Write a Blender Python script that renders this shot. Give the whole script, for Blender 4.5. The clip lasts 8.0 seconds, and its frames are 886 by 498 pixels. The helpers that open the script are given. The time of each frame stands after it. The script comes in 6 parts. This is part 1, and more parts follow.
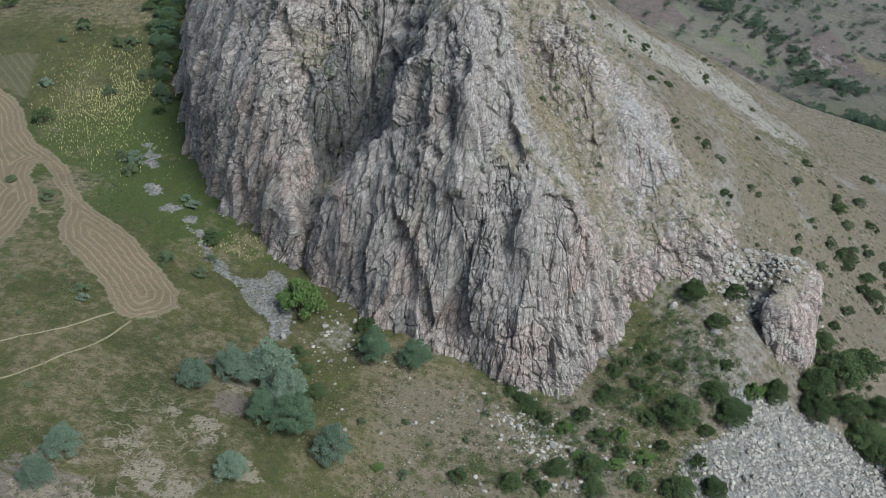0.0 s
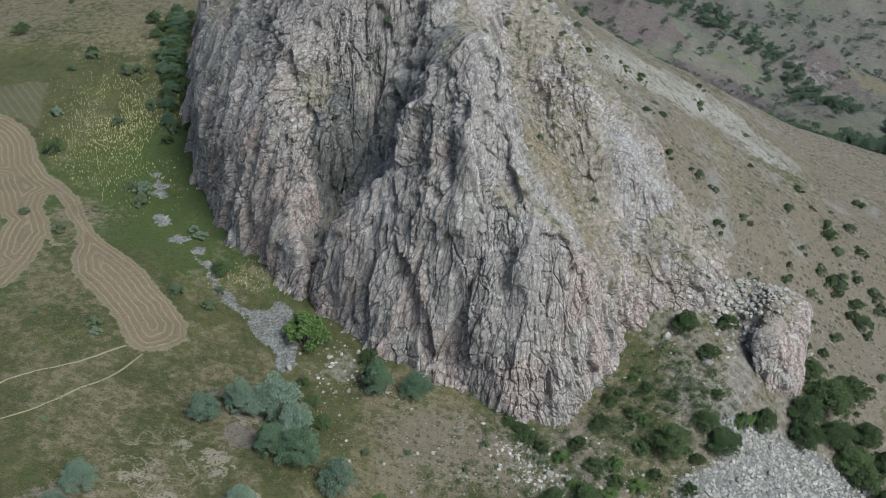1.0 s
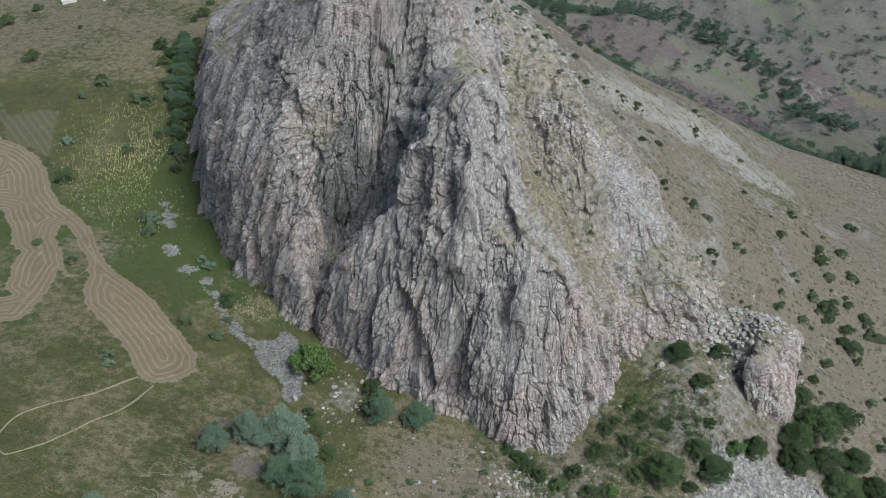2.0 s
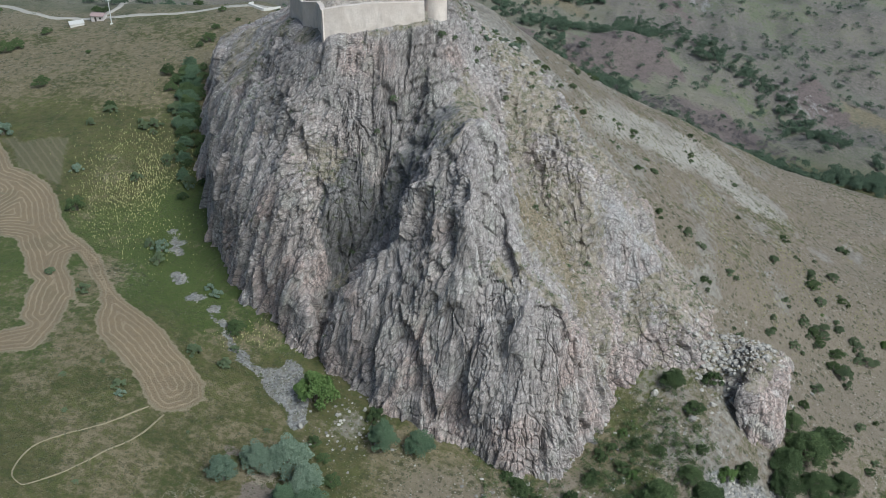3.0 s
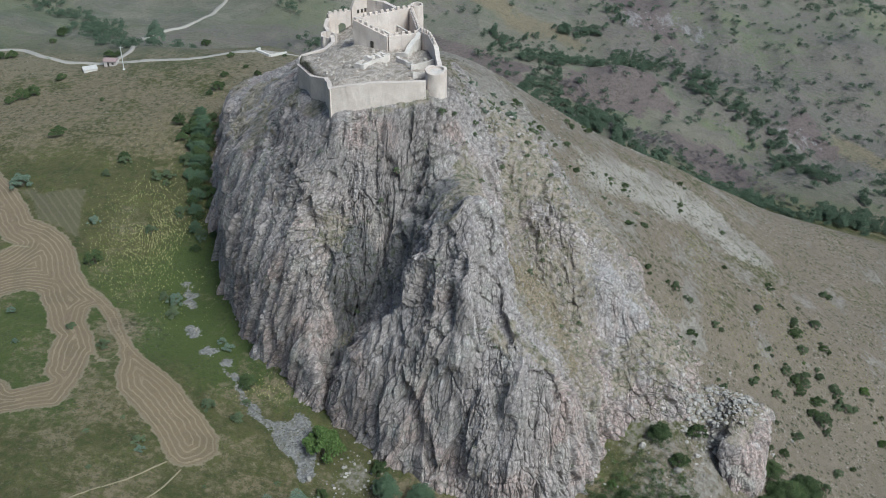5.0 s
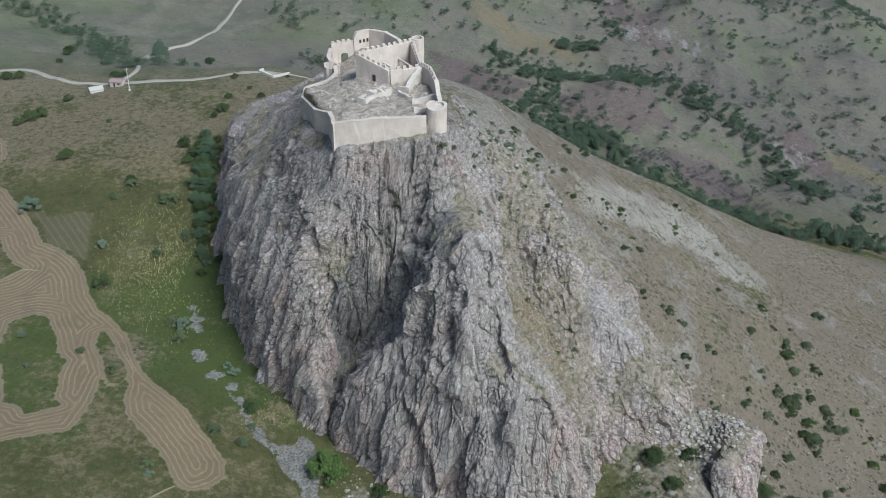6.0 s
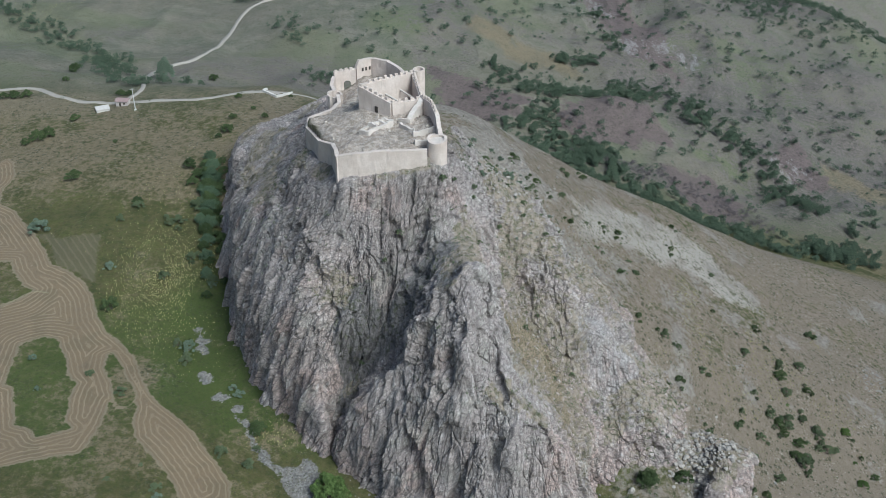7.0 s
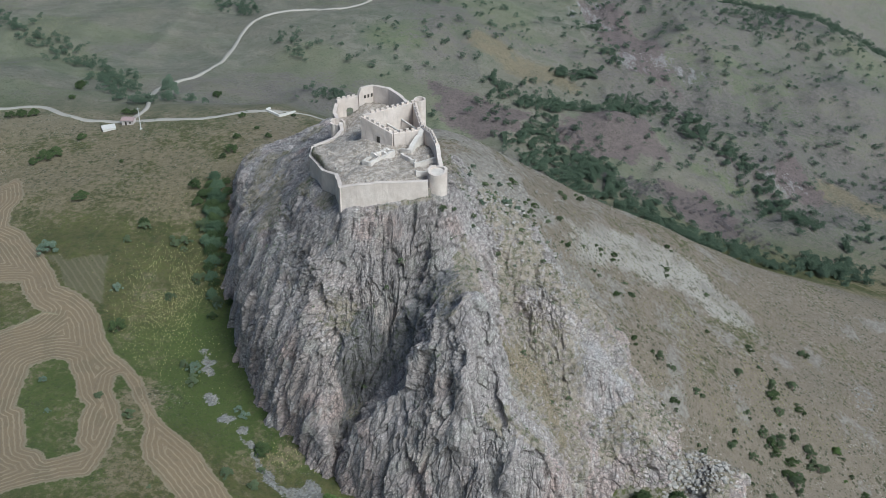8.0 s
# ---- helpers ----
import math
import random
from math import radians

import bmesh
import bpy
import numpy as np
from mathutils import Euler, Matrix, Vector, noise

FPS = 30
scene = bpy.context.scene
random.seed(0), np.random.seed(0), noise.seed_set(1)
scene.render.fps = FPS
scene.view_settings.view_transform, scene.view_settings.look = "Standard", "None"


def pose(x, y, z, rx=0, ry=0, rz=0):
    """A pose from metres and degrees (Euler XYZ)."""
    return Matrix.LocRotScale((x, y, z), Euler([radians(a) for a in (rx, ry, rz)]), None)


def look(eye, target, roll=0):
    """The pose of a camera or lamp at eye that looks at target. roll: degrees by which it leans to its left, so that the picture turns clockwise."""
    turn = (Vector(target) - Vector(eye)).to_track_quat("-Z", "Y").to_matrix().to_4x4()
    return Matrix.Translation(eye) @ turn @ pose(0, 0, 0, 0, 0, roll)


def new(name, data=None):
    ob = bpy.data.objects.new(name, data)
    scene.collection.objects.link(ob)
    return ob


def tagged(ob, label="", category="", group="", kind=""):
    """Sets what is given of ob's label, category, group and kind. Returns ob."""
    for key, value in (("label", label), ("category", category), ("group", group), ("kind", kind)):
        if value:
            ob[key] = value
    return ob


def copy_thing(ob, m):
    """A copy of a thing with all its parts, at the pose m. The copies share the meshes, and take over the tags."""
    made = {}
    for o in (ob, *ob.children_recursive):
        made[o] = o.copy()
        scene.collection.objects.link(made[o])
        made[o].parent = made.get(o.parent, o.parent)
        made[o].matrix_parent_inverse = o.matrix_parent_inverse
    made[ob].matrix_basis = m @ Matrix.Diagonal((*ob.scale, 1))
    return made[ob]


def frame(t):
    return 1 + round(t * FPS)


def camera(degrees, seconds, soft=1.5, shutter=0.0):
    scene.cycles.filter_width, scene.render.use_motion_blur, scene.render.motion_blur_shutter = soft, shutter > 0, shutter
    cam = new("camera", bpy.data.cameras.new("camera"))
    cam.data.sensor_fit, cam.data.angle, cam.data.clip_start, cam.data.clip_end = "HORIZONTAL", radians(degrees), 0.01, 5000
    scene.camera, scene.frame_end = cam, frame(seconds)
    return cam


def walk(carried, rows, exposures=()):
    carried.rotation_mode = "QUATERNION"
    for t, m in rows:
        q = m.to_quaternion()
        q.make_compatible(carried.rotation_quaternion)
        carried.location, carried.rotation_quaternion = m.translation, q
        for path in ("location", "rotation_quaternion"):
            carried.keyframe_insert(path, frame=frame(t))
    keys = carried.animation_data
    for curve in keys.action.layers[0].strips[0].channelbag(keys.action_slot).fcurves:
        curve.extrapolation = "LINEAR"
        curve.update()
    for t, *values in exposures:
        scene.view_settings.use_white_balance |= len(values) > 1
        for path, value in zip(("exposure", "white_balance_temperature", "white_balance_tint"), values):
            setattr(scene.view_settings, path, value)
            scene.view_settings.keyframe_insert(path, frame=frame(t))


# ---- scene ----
cam = camera(44.2, 8.0, soft=0.5)
METRES, EYE, TILT, LEAN, TURN = 100.0, 150.0, -32.0, 0.0, 0.0
ROWS = [
    (0.0, 0.0, 0.0, 0.0, 0.0, 0.0, -0.0),
    (0.5, -0.0003, -0.0443, 0.0439, 0.01, -0.05, 0.01),
    (1.0, 0.0002, -0.089, 0.0882, 0.03, -0.12, 0.01),
    (1.5, 0.0013, -0.1329, 0.132, 0.07, -0.15, 0.02),
    (3.0, 0.0036, -0.2664, 0.2629, 0.17, -0.24, 0.01),
    (3.5, 0.0035, -0.3117, 0.3073, 0.15, -0.25, 0.0),
    (4.0, 0.004, -0.3562, 0.3515, 0.16, -0.26, -0.02),
    (4.5, 0.0041, -0.4012, 0.3958, 0.17, -0.27, -0.04),
    (6.0, 0.0053, -0.5336, 0.528, 0.19, -0.34, -0.09),
    (6.5, 0.005, -0.5771, 0.5714, 0.19, -0.37, -0.13),
    (7.0, 0.0046, -0.6211, 0.6163, 0.19, -0.41, -0.17),
    (7.5, 0.0045, -0.6651, 0.6608, 0.2, -0.44, -0.2),
    (8.0, 0.0051, -0.7089, 0.7051, 0.21, -0.48, -0.22),
]
walk(cam, [(t, pose(0, 0, EYE, TILT, LEAN, TURN) @ pose(METRES * x, METRES * y, METRES * z, 90 + pitch, roll, yaw)) for t, x, y, z, yaw, pitch, roll in ROWS],
     ((0.0, -0.04, 5860, 1), (8.0, -0.12, 5740, 2)))

# ---- sky and sun: thin overcast, soft light from the right and behind the camera ----
SUN_FROM = Vector((0.47, -0.55, 0.8)).normalized()
world = bpy.data.worlds.new("overcast_sky")
scene.world = world
world.use_nodes = True
wn, wl = world.node_tree.nodes, world.node_tree.links
sky = wn.new("ShaderNodeTexSky")
sky.sky_type, sky.sun_disc = "NISHITA", False
sky.sun_elevation = math.asin(SUN_FROM.z)
sky.sun_rotation = math.atan2(SUN_FROM.x, SUN_FROM.y)
sky.air_density, sky.dust_density, sky.ozone_density = 1.0, 3.0, 1.0
wl.new(sky.outputs[0], wn["Background"].inputs[0])
wn["Background"].inputs[1].default_value = 0.112
sun_data = bpy.data.lights.new("sun", "SUN")
sun_data.energy, sun_data.angle, sun_data.color = 4.35, radians(26), (1.0, 0.97, 0.92)
sun = new("sun", sun_data)
sun.matrix_world = look((0, 0, 400), Vector((0, 0, 400)) - SUN_FROM)

# ---- building helpers ----
def hash01(ix, iy, iz):
    """Pseudo-random numbers from 0 to 1 at whole-number lattice points."""
    h = (ix.astype(np.int64) * 374761393 + iy.astype(np.int64) * 668265263 + iz.astype(np.int64) * 1274126177) & 0xFFFFFFFF
    h = ((h ^ (h >> 13)) * 1274126177) & 0xFFFFFFFF
    h = ((h ^ (h >> 16)) * 2246822519) & 0xFFFFFFFF
    return ((h ^ (h >> 15)) & 0xFFFFFF) / float(0xFFFFFF)


def vnoise(x, y, z=0.0):
    """Smooth noise from -1 to 1."""
    x, y, z = np.broadcast_arrays(np.asarray(x, float), np.asarray(y, float), np.asarray(z, float))
    fx, fy, fz = np.floor(x), np.floor(y), np.floor(z)
    tx, ty, tz = x - fx, y - fy, z - fz
    tx, ty, tz = tx * tx * (3 - 2 * tx), ty * ty * (3 - 2 * ty), tz * tz * (3 - 2 * tz)
    ix, iy, iz = fx.astype(int), fy.astype(int), fz.astype(int)
    out = 0
    for a in (0, 1):
        for b in (0, 1):
            for c in (0, 1):
                w = (tx if a else 1 - tx) * (ty if b else 1 - ty) * (tz if c else 1 - tz)
                out = out + w * hash01(ix + a, iy + b, iz + c)
    return out * 2 - 1


def fbm(x, y, z=0.0, octaves=4, gain=0.5):
    out, amp, f = 0, 1.0, 1.0
    for k in range(octaves):
        out = out + amp * vnoise(np.asarray(x) * f + 17.3 * k, np.asarray(y) * f - 9.1 * k, np.asarray(z) * f + 4.7 * k)
        amp, f = amp * gain, f * 2.03
    return out


def ridged(x, y, z=0.0, octaves=3):
    out, amp, f = 0, 1.0, 1.0
    for k in range(octaves):
        out = out + amp * (1 - 2 * np.abs(vnoise(np.asarray(x) * f + 31.7 * k, np.asarray(y) * f + 5.3 * k, np.asarray(z) * f)))
        amp, f = amp * 0.5, f * 2.1
    return out


def smooth(a, b, x):
    t = np.clip((np.asarray(x, float) - a) / (b - a), 0, 1)
    return t * t * (3 - 2 * t)


def spline(knots, n):
    """n points along a Catmull-Rom curve through the knots, spaced by length."""
    p = np.asarray(knots, float)
    p = np.vstack([2 * p[0] - p[1], p, 2 * p[-1] - p[-2]])
    fine = []
    for i in range(1, len(p) - 2):
        t = np.linspace(0, 1, 25, endpoint=False)[:, None]
        a, b, c, d = p[i - 1], p[i], p[i + 1], p[i + 2]
        fine.append(0.5 * (2 * b + (c - a) * t + (2 * a - 5 * b + 4 * c - d) * t ** 2 + (3 * b - a - 3 * c + d) * t ** 3))
    fine = np.vstack(fine + [p[-2][None]])
    run = np.concatenate([[0], np.cumsum(np.linalg.norm(np.diff(fine, axis=0), axis=1))])
    at = np.linspace(0, run[-1], n)
    return np.stack([np.interp(at, run, fine[:, k]) for k in range(fine.shape[1])], 1)


def grid_faces(nu, nv):
    """Quads of a grid of nu columns by nv rows, index = column * nv + row."""
    i = (np.arange(nu - 1)[:, None] * nv + np.arange(nv - 1)[None]).ravel()
    return np.stack([i, i + nv, i + nv + 1, i + 1], 1)


def mesh_of(name, verts, faces, material=None, smooth_shade=True, uv=None, masks=None):
    """A mesh from arrays; faces all of one size. uv: per vertex. masks: name -> value per vertex."""
    verts, faces = np.asarray(verts, np.float32), np.asarray(faces, np.int32)
    me = bpy.data.meshes.new(name)
    k = faces.shape[1]
    me.vertices.add(len(verts))
    me.vertices.foreach_set("co", verts.ravel())
    me.loops.add(faces.size)
    me.loops.foreach_set("vertex_index", faces.ravel())
    me.polygons.add(len(faces))
    me.polygons.foreach_set("loop_start", np.arange(0, faces.size, k, dtype=np.int32))
    me.polygons.foreach_set("use_smooth", np.full(len(faces), smooth_shade))
    me.update(calc_edges=True)
    if uv is not None:
        layer = me.uv_layers.new(name="metres")
        layer.data.foreach_set("uv", np.asarray(uv, np.float32)[faces.ravel()].ravel())
    for key, value in (masks or {}).items():
        me.attributes.new(key, "FLOAT", "POINT").data.foreach_set("value", np.asarray(value, np.float32))
    if material:
        me.materials.append(material)
    me.validate()
    return me


def part(name, bm, material, parent=None, label="", smooth_shade=False):
    """Links a bmesh (or a ready mesh) as one mesh object under a thing or a part."""
    if isinstance(bm, bpy.types.Mesh):
        me = bm
    else:
        me = bpy.data.meshes.new(name)
        bm.to_mesh(me)
        bm.free()
        if smooth_shade:
            me.polygons.foreach_set("use_smooth", np.full(len(me.polygons), True))
    if material and not me.materials:
        me.materials.append(material)
    ob = new(name, me)
    if parent:
        ob.parent = parent
    if label:
        ob["label"] = label
    return ob


def thing(name, place, label, category, group="", kind=""):
    ob = new(name)
    ob.location = place
    ob.empty_display_size = 0.5
    return tagged(ob, label, category, group, kind)

# ---- materials ----
class Paint:
    """Builds one node material step by step."""

    def __init__(self, name, rough=0.9):
        self.m = bpy.data.materials.new(name)
        self.m.use_nodes = True
        self.n, self.l = self.m.node_tree.nodes, self.m.node_tree.links
        self.b = self.n["Principled BSDF"]
        self.b.inputs["Roughness"].default_value = rough
        self.b.inputs["Specular IOR Level"].default_value = 0.25
        self.place = self.n.new("ShaderNodeTexCoord").outputs["Object"]

    def scaled(self, scale, source=None):
        node = self.n.new("ShaderNodeMapping")
        node.inputs["Scale"].default_value = scale
        self.l.new(source or self.place, node.inputs["Vector"])
        return node.outputs[0]

    def noise(self, scale, detail=4.0, source=None, rough=0.55, warp=0.0):
        node = self.n.new("ShaderNodeTexNoise")
        node.inputs["Scale"].default_value, node.inputs["Detail"].default_value = scale, detail
        node.inputs["Roughness"].default_value, node.inputs["Distortion"].default_value = rough, warp
        self.l.new(source or self.place, node.inputs["Vector"])
        return node.outputs["Fac"]

    def cells(self, scale, source=None, feature="F1", out="Distance"):
        node = self.n.new("ShaderNodeTexVoronoi")
        node.feature = feature
        node.inputs["Scale"].default_value = scale
        self.l.new(source or self.place, node.inputs["Vector"])
        return node.outputs[out]

    def mask(self, name):
        node = self.n.new("ShaderNodeAttribute")
        node.attribute_name = name
        return node.outputs["Fac"]

    def put(self, socket, value):
        if hasattr(value, "is_linked"):
            self.l.new(value, socket)
        else:
            socket.default_value = (*value, 1) if isinstance(value, tuple) and len(value) == 3 else value

    def math(self, what, a, b=0.0):
        node = self.n.new("ShaderNodeMath")
        node.operation = what
        self.put(node.inputs[0], a)
        self.put(node.inputs[1], b)
        return node.outputs[0]

    def step(self, value, lo, hi, a=0.0, b=1.0):
        node = self.n.new("ShaderNodeMapRange")
        node.interpolation_type = "SMOOTHSTEP"
        for k, v in enumerate((value, lo, hi, a, b)):
            self.put(node.inputs[k], v)
        return node.outputs[0]

    def mix(self, fac, a, b, how="MIX"):
        node = self.n.new("ShaderNodeMix")
        node.data_type, node.blend_type = "RGBA", how
        self.put(node.inputs[0], fac)
        self.put(node.inputs[6], a)
        self.put(node.inputs[7], b)
        return node.outputs[2]

    def random(self):
        return self.n.new("ShaderNodeObjectInfo").outputs["Random"]

    def island(self):
        return self.n.new("ShaderNodeNewGeometry").outputs["Random Per Island"]

    def bump(self, height, strength, distance):
        node = self.n.new("ShaderNodeBump")
        node.inputs["Strength"].default_value, node.inputs["Distance"].default_value = strength, distance
        self.l.new(height, node.inputs["Height"])
        self.l.new(node.outputs[0], self.b.inputs["Normal"])

    def done(self, colour, rough=None):
        self.put(self.b.inputs["Base Color"], colour)
        if rough is not None:
            self.put(self.b.inputs["Roughness"], rough)
        return self.m


def rock_paint(name, warm, lichen):
    p = Paint(name, 0.92)
    # runs along the beds: across the beds, into the face, and up
    node = p.n.new("ShaderNodeSeparateXYZ")
    p.l.new(p.place, node.inputs[0])
    join = p.n.new("ShaderNodeCombineXYZ")
    p.l.new(p.mask("lean"), join.inputs[0])
    p.l.new(node.outputs[1], join.inputs[1])
    p.l.new(node.outputs[2], join.inputs[2])
    beds = join.outputs[0]
    tall, long = p.scaled((1.0, 1.0, 0.34), beds), p.scaled((1.0, 1.0, 0.13), beds)
    broad, mid = p.noise(0.035, 3, warp=0.6), p.noise(0.2, 5, warp=0.3)
    ribs, runs = p.noise(0.7, 6, tall, 0.68), p.noise(0.55, 5, long, 0.66)
    fine, grit = p.noise(1.6, 6, None, 0.72), p.noise(4.2, 4, None, 0.7)
    col = p.mix(p.step(mid, 0.33, 0.68), (0.362, 0.322, 0.311), (0.56, 0.505, 0.486))
    col = p.mix(p.math("MULTIPLY", p.step(broad, 0.47, 0.64), warm), col, (0.56, 0.472, 0.435))
    col = p.mix(p.math("MULTIPLY", p.mask("rust"), p.step(mid, 0.36, 0.58, 0.3, 0.85)), col, (0.61, 0.445, 0.395))
    col = p.mix(p.math("MULTIPLY", p.mask("pale"), p.step(fine, 0.3, 0.6, 0.55, 0.95)), col, (0.80, 0.665, 0.59))
    col = p.mix(p.step(p.noise(0.13, 4, None, 0.6), 0.50, 0.68, 0.0, lichen), col, (0.49, 0.515, 0.44))
    smoothed = p.math("MULTIPLY", p.mask("slab"), p.step(p.noise(0.4, 4, tall), 0.4, 0.6, 0.3, 0.85))
    col = p.mix(smoothed, col, p.mix(p.step(runs, 0.42, 0.6), (0.40, 0.39, 0.40), (0.66, 0.65, 0.645)))
    # the faces of the blocks differ in tone
    bent = p.scaled((1.0, 1.0, 0.42), beds)
    for scale, amount in ((0.3, 0.26), (0.62, 0.32), (1.3, 0.28), (2.4, 0.18)):
        col = p.mix(p.math("MULTIPLY", p.cells(scale, bent, "F1", "Color"), amount), col, (0.225, 0.205, 0.200))
    # stains run down the beds
    col = p.mix(p.step(runs, 0.54, 0.70, 0.0, 0.42), col, (0.22, 0.205, 0.205))
    col = p.mix(p.step(runs, 0.45, 0.33, 0.0, 0.55), col, (0.66, 0.635, 0.615))
    col = p.mix(p.step(ribs, 0.56, 0.70, 0.0, 0.4), col, (0.24, 0.222, 0.22))
    # joints hold dark soil and lichen, the cracks' shade painted in with it
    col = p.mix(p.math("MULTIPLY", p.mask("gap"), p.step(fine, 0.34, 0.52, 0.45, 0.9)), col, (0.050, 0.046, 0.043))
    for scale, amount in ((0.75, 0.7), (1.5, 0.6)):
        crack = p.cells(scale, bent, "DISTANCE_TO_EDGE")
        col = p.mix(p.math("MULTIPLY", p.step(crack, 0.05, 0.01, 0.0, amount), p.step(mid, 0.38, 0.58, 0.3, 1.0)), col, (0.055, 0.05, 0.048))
    col = p.mix(p.step(fine, 0.55, 0.70, 0.0, 0.6), col, (0.64, 0.62, 0.60))
    col = p.mix(p.step(fine, 0.45, 0.33, 0.0, 0.6), col, (0.095, 0.088, 0.085))
    col = p.mix(p.step(grit, 0.55, 0.68, 0.0, 0.4), col, (0.15, 0.14, 0.138))
    col = p.mix(p.step(grit, 0.45, 0.33, 0.0, 0.45), col, (0.67, 0.65, 0.63))
    # dark weathered shingle in the gully bed, its shade put into the colour
    shaded_shingle = p.mix(p.cells(1.6, None, "F1", "Color"), (0.07, 0.068, 0.068), (0.21, 0.205, 0.205))
    shaded_shingle = p.mix(p.step(p.noise(0.5, 5, None, 0.65), 0.52, 0.64, 0.0, 0.8), shaded_shingle, (0.065, 0.078, 0.04))
    col = p.mix(p.step(p.math("ADD", p.mask("bed"), p.math("SUBTRACT", p.noise(0.35, 5, None, 0.7), 0.5)), 0.35, 0.75, 0.0, 0.88), col, shaded_shingle)
    # thin turf and rubble on ledges
    turf = p.mix(p.step(p.noise(0.5, 5, None, 0.65), 0.36, 0.62), (0.105, 0.102, 0.062), (0.27, 0.232, 0.188))
    turf = p.mix(p.step(grit, 0.5, 0.62, 0.0, 0.7), turf, (0.33, 0.30, 0.27))
    turf = p.mix(p.mask("grassy"), turf, p.mix(p.step(fine, 0.38, 0.6), (0.115, 0.105, 0.066), (0.255, 0.21, 0.155)))
    cover = p.step(p.math("ADD", p.noise(0.6, 6, None, 0.72), p.math("MULTIPLY", p.mask("ledge"), 0.30)), 0.60, 0.76)
    col = p.mix(p.math("MULTIPLY", cover, p.step(p.mask("ledge"), 0.05, 0.4)), col, turf)
    p.bump(p.math("ADD", p.math("MULTIPLY", mid, 1.5), p.math("ADD", fine, p.math("MULTIPLY", grit, 0.5))), 1.0, 0.32)
    return p.done(col)


def ground_paint():
    p = Paint("meadow_and_hillside", 0.95)
    n1, n2 = p.step(p.noise(0.016, 4, warp=0.5), 0.32, 0.68), p.step(p.noise(0.075, 5, None, 0.6, 0.4), 0.34, 0.66)
    n3, n4, n5 = p.step(p.noise(0.42, 5, None, 0.65), 0.34, 0.66), p.step(p.noise(1.5, 5, None, 0.7), 0.32, 0.68), p.step(p.noise(4.0, 3, None, 0.7), 0.3, 0.7)
    about = p.math("ADD", p.math("MULTIPLY", p.math("SUBTRACT", n2, 0.5), 0.55), p.math("MULTIPLY", p.math("SUBTRACT", n3, 0.5), 0.55))
    about = p.math("ADD", about, p.math("MULTIPLY", p.math("SUBTRACT", n4, 0.5), 0.25))

    def over(key, low, high, amount=1.0, gain=1.0):
        here = p.step(p.mask(key), 0.02, 0.25)
        return p.math("MULTIPLY", here, p.step(p.math("ADD", p.mask(key), p.math("MULTIPLY", about, gain)), low, high, 0.0, amount))

    green = p.mix(n2, (0.066, 0.082, 0.026), (0.120, 0.130, 0.044))
    green = p.mix(p.math("MULTIPLY", n3, 0.68), green, (0.138, 0.118, 0.058))
    green = p.mix(p.mask("lush"), green, p.mix(n4, (0.056, 0.094, 0.022), (0.096, 0.140, 0.034)))
    tan = p.mix(p.math("MULTIPLY", p.math("ADD", n3, n4), 0.5), (0.172, 0.137, 0.108), (0.315, 0.262, 0.212))
    tan = p.mix(p.math("MULTIPLY", n1, 0.5), tan, (0.198, 0.172, 0.130))
    sere = p.mix(n3, (0.165, 0.138, 0.078), (0.25, 0.208, 0.132))
    tan = p.mix(p.step(p.mask("dry"), 0.55, 0.9), sere, tan)
    dryness = p.math("ADD", p.math("MULTIPLY", p.math("SUBTRACT", n1, 0.5), 0.85), p.math("ADD", p.mask("dry"), p.math("MULTIPLY", about, 0.9)))
    col = p.mix(p.step(dryness, 0.22, 0.95), green, tan)
    col = p.mix(p.math("MULTIPLY", p.step(n4, 0.62, 0.95, 0.0, 0.45), p.step(p.mask("dry"), 0.4, 0.9, 1.0, 0.35)), col, (0.054, 0.060, 0.024))
    col = p.mix(p.math("MULTIPLY", p.step(n5, 0.62, 0.98, 0.0, 0.38), p.step(p.mask("dry"), 0.3, 0.8, 0.2, 1.0)), col, (0.265, 0.245, 0.175))
    col = p.mix(p.step(n5, 0.36, 0.05, 0.0, 0.35), col, (0.055, 0.052, 0.032))
    # far slopes: grey-green steppe, paled and greyed to carry distance haze
    hazed_steppe = p.mix(n2, (0.165, 0.172, 0.132), (0.282, 0.262, 0.218))
    hazed_steppe = p.mix(p.math("MULTIPLY", n1, 0.6), hazed_steppe, (0.245, 0.208, 0.172))
    hazed_steppe = p.mix(p.math("MULTIPLY", n3, 0.4), hazed_steppe, (0.126, 0.148, 0.102))
    hazed_steppe = p.mix(p.math("MULTIPLY", p.mask("lush"), 0.7), hazed_steppe, p.mix(n3, (0.138, 0.168, 0.086), (0.205, 0.228, 0.125)))
    heath = p.mix(n3, (0.110, 0.098, 0.098), (0.210, 0.185, 0.178))
    hazed_steppe = p.mix(over("heath", 0.2, 0.9, 0.85, 1.2), hazed_steppe, heath)
    hazed_steppe = p.mix(over("sere", 0.3, 1.0, 0.8, 0.9), hazed_steppe, p.mix(n3, (0.198, 0.165, 0.105), (0.272, 0.222, 0.145)))
    hazed_steppe = p.mix(over("brush", 0.3, 0.9, 0.85, 0.9), hazed_steppe, heath)
    hazed_steppe = p.mix(p.step(n5, 0.55, 0.98, 0.0, 0.6), hazed_steppe, (0.062, 0.078, 0.058))
    col = p.mix(p.math("MULTIPLY", p.mask("hazed_steppe"), 0.95), col, hazed_steppe)
    scar = p.mix(p.math("MULTIPLY", p.math("ADD", n4, n3), 0.5), (0.112, 0.088, 0.086), (0.200, 0.162, 0.156))
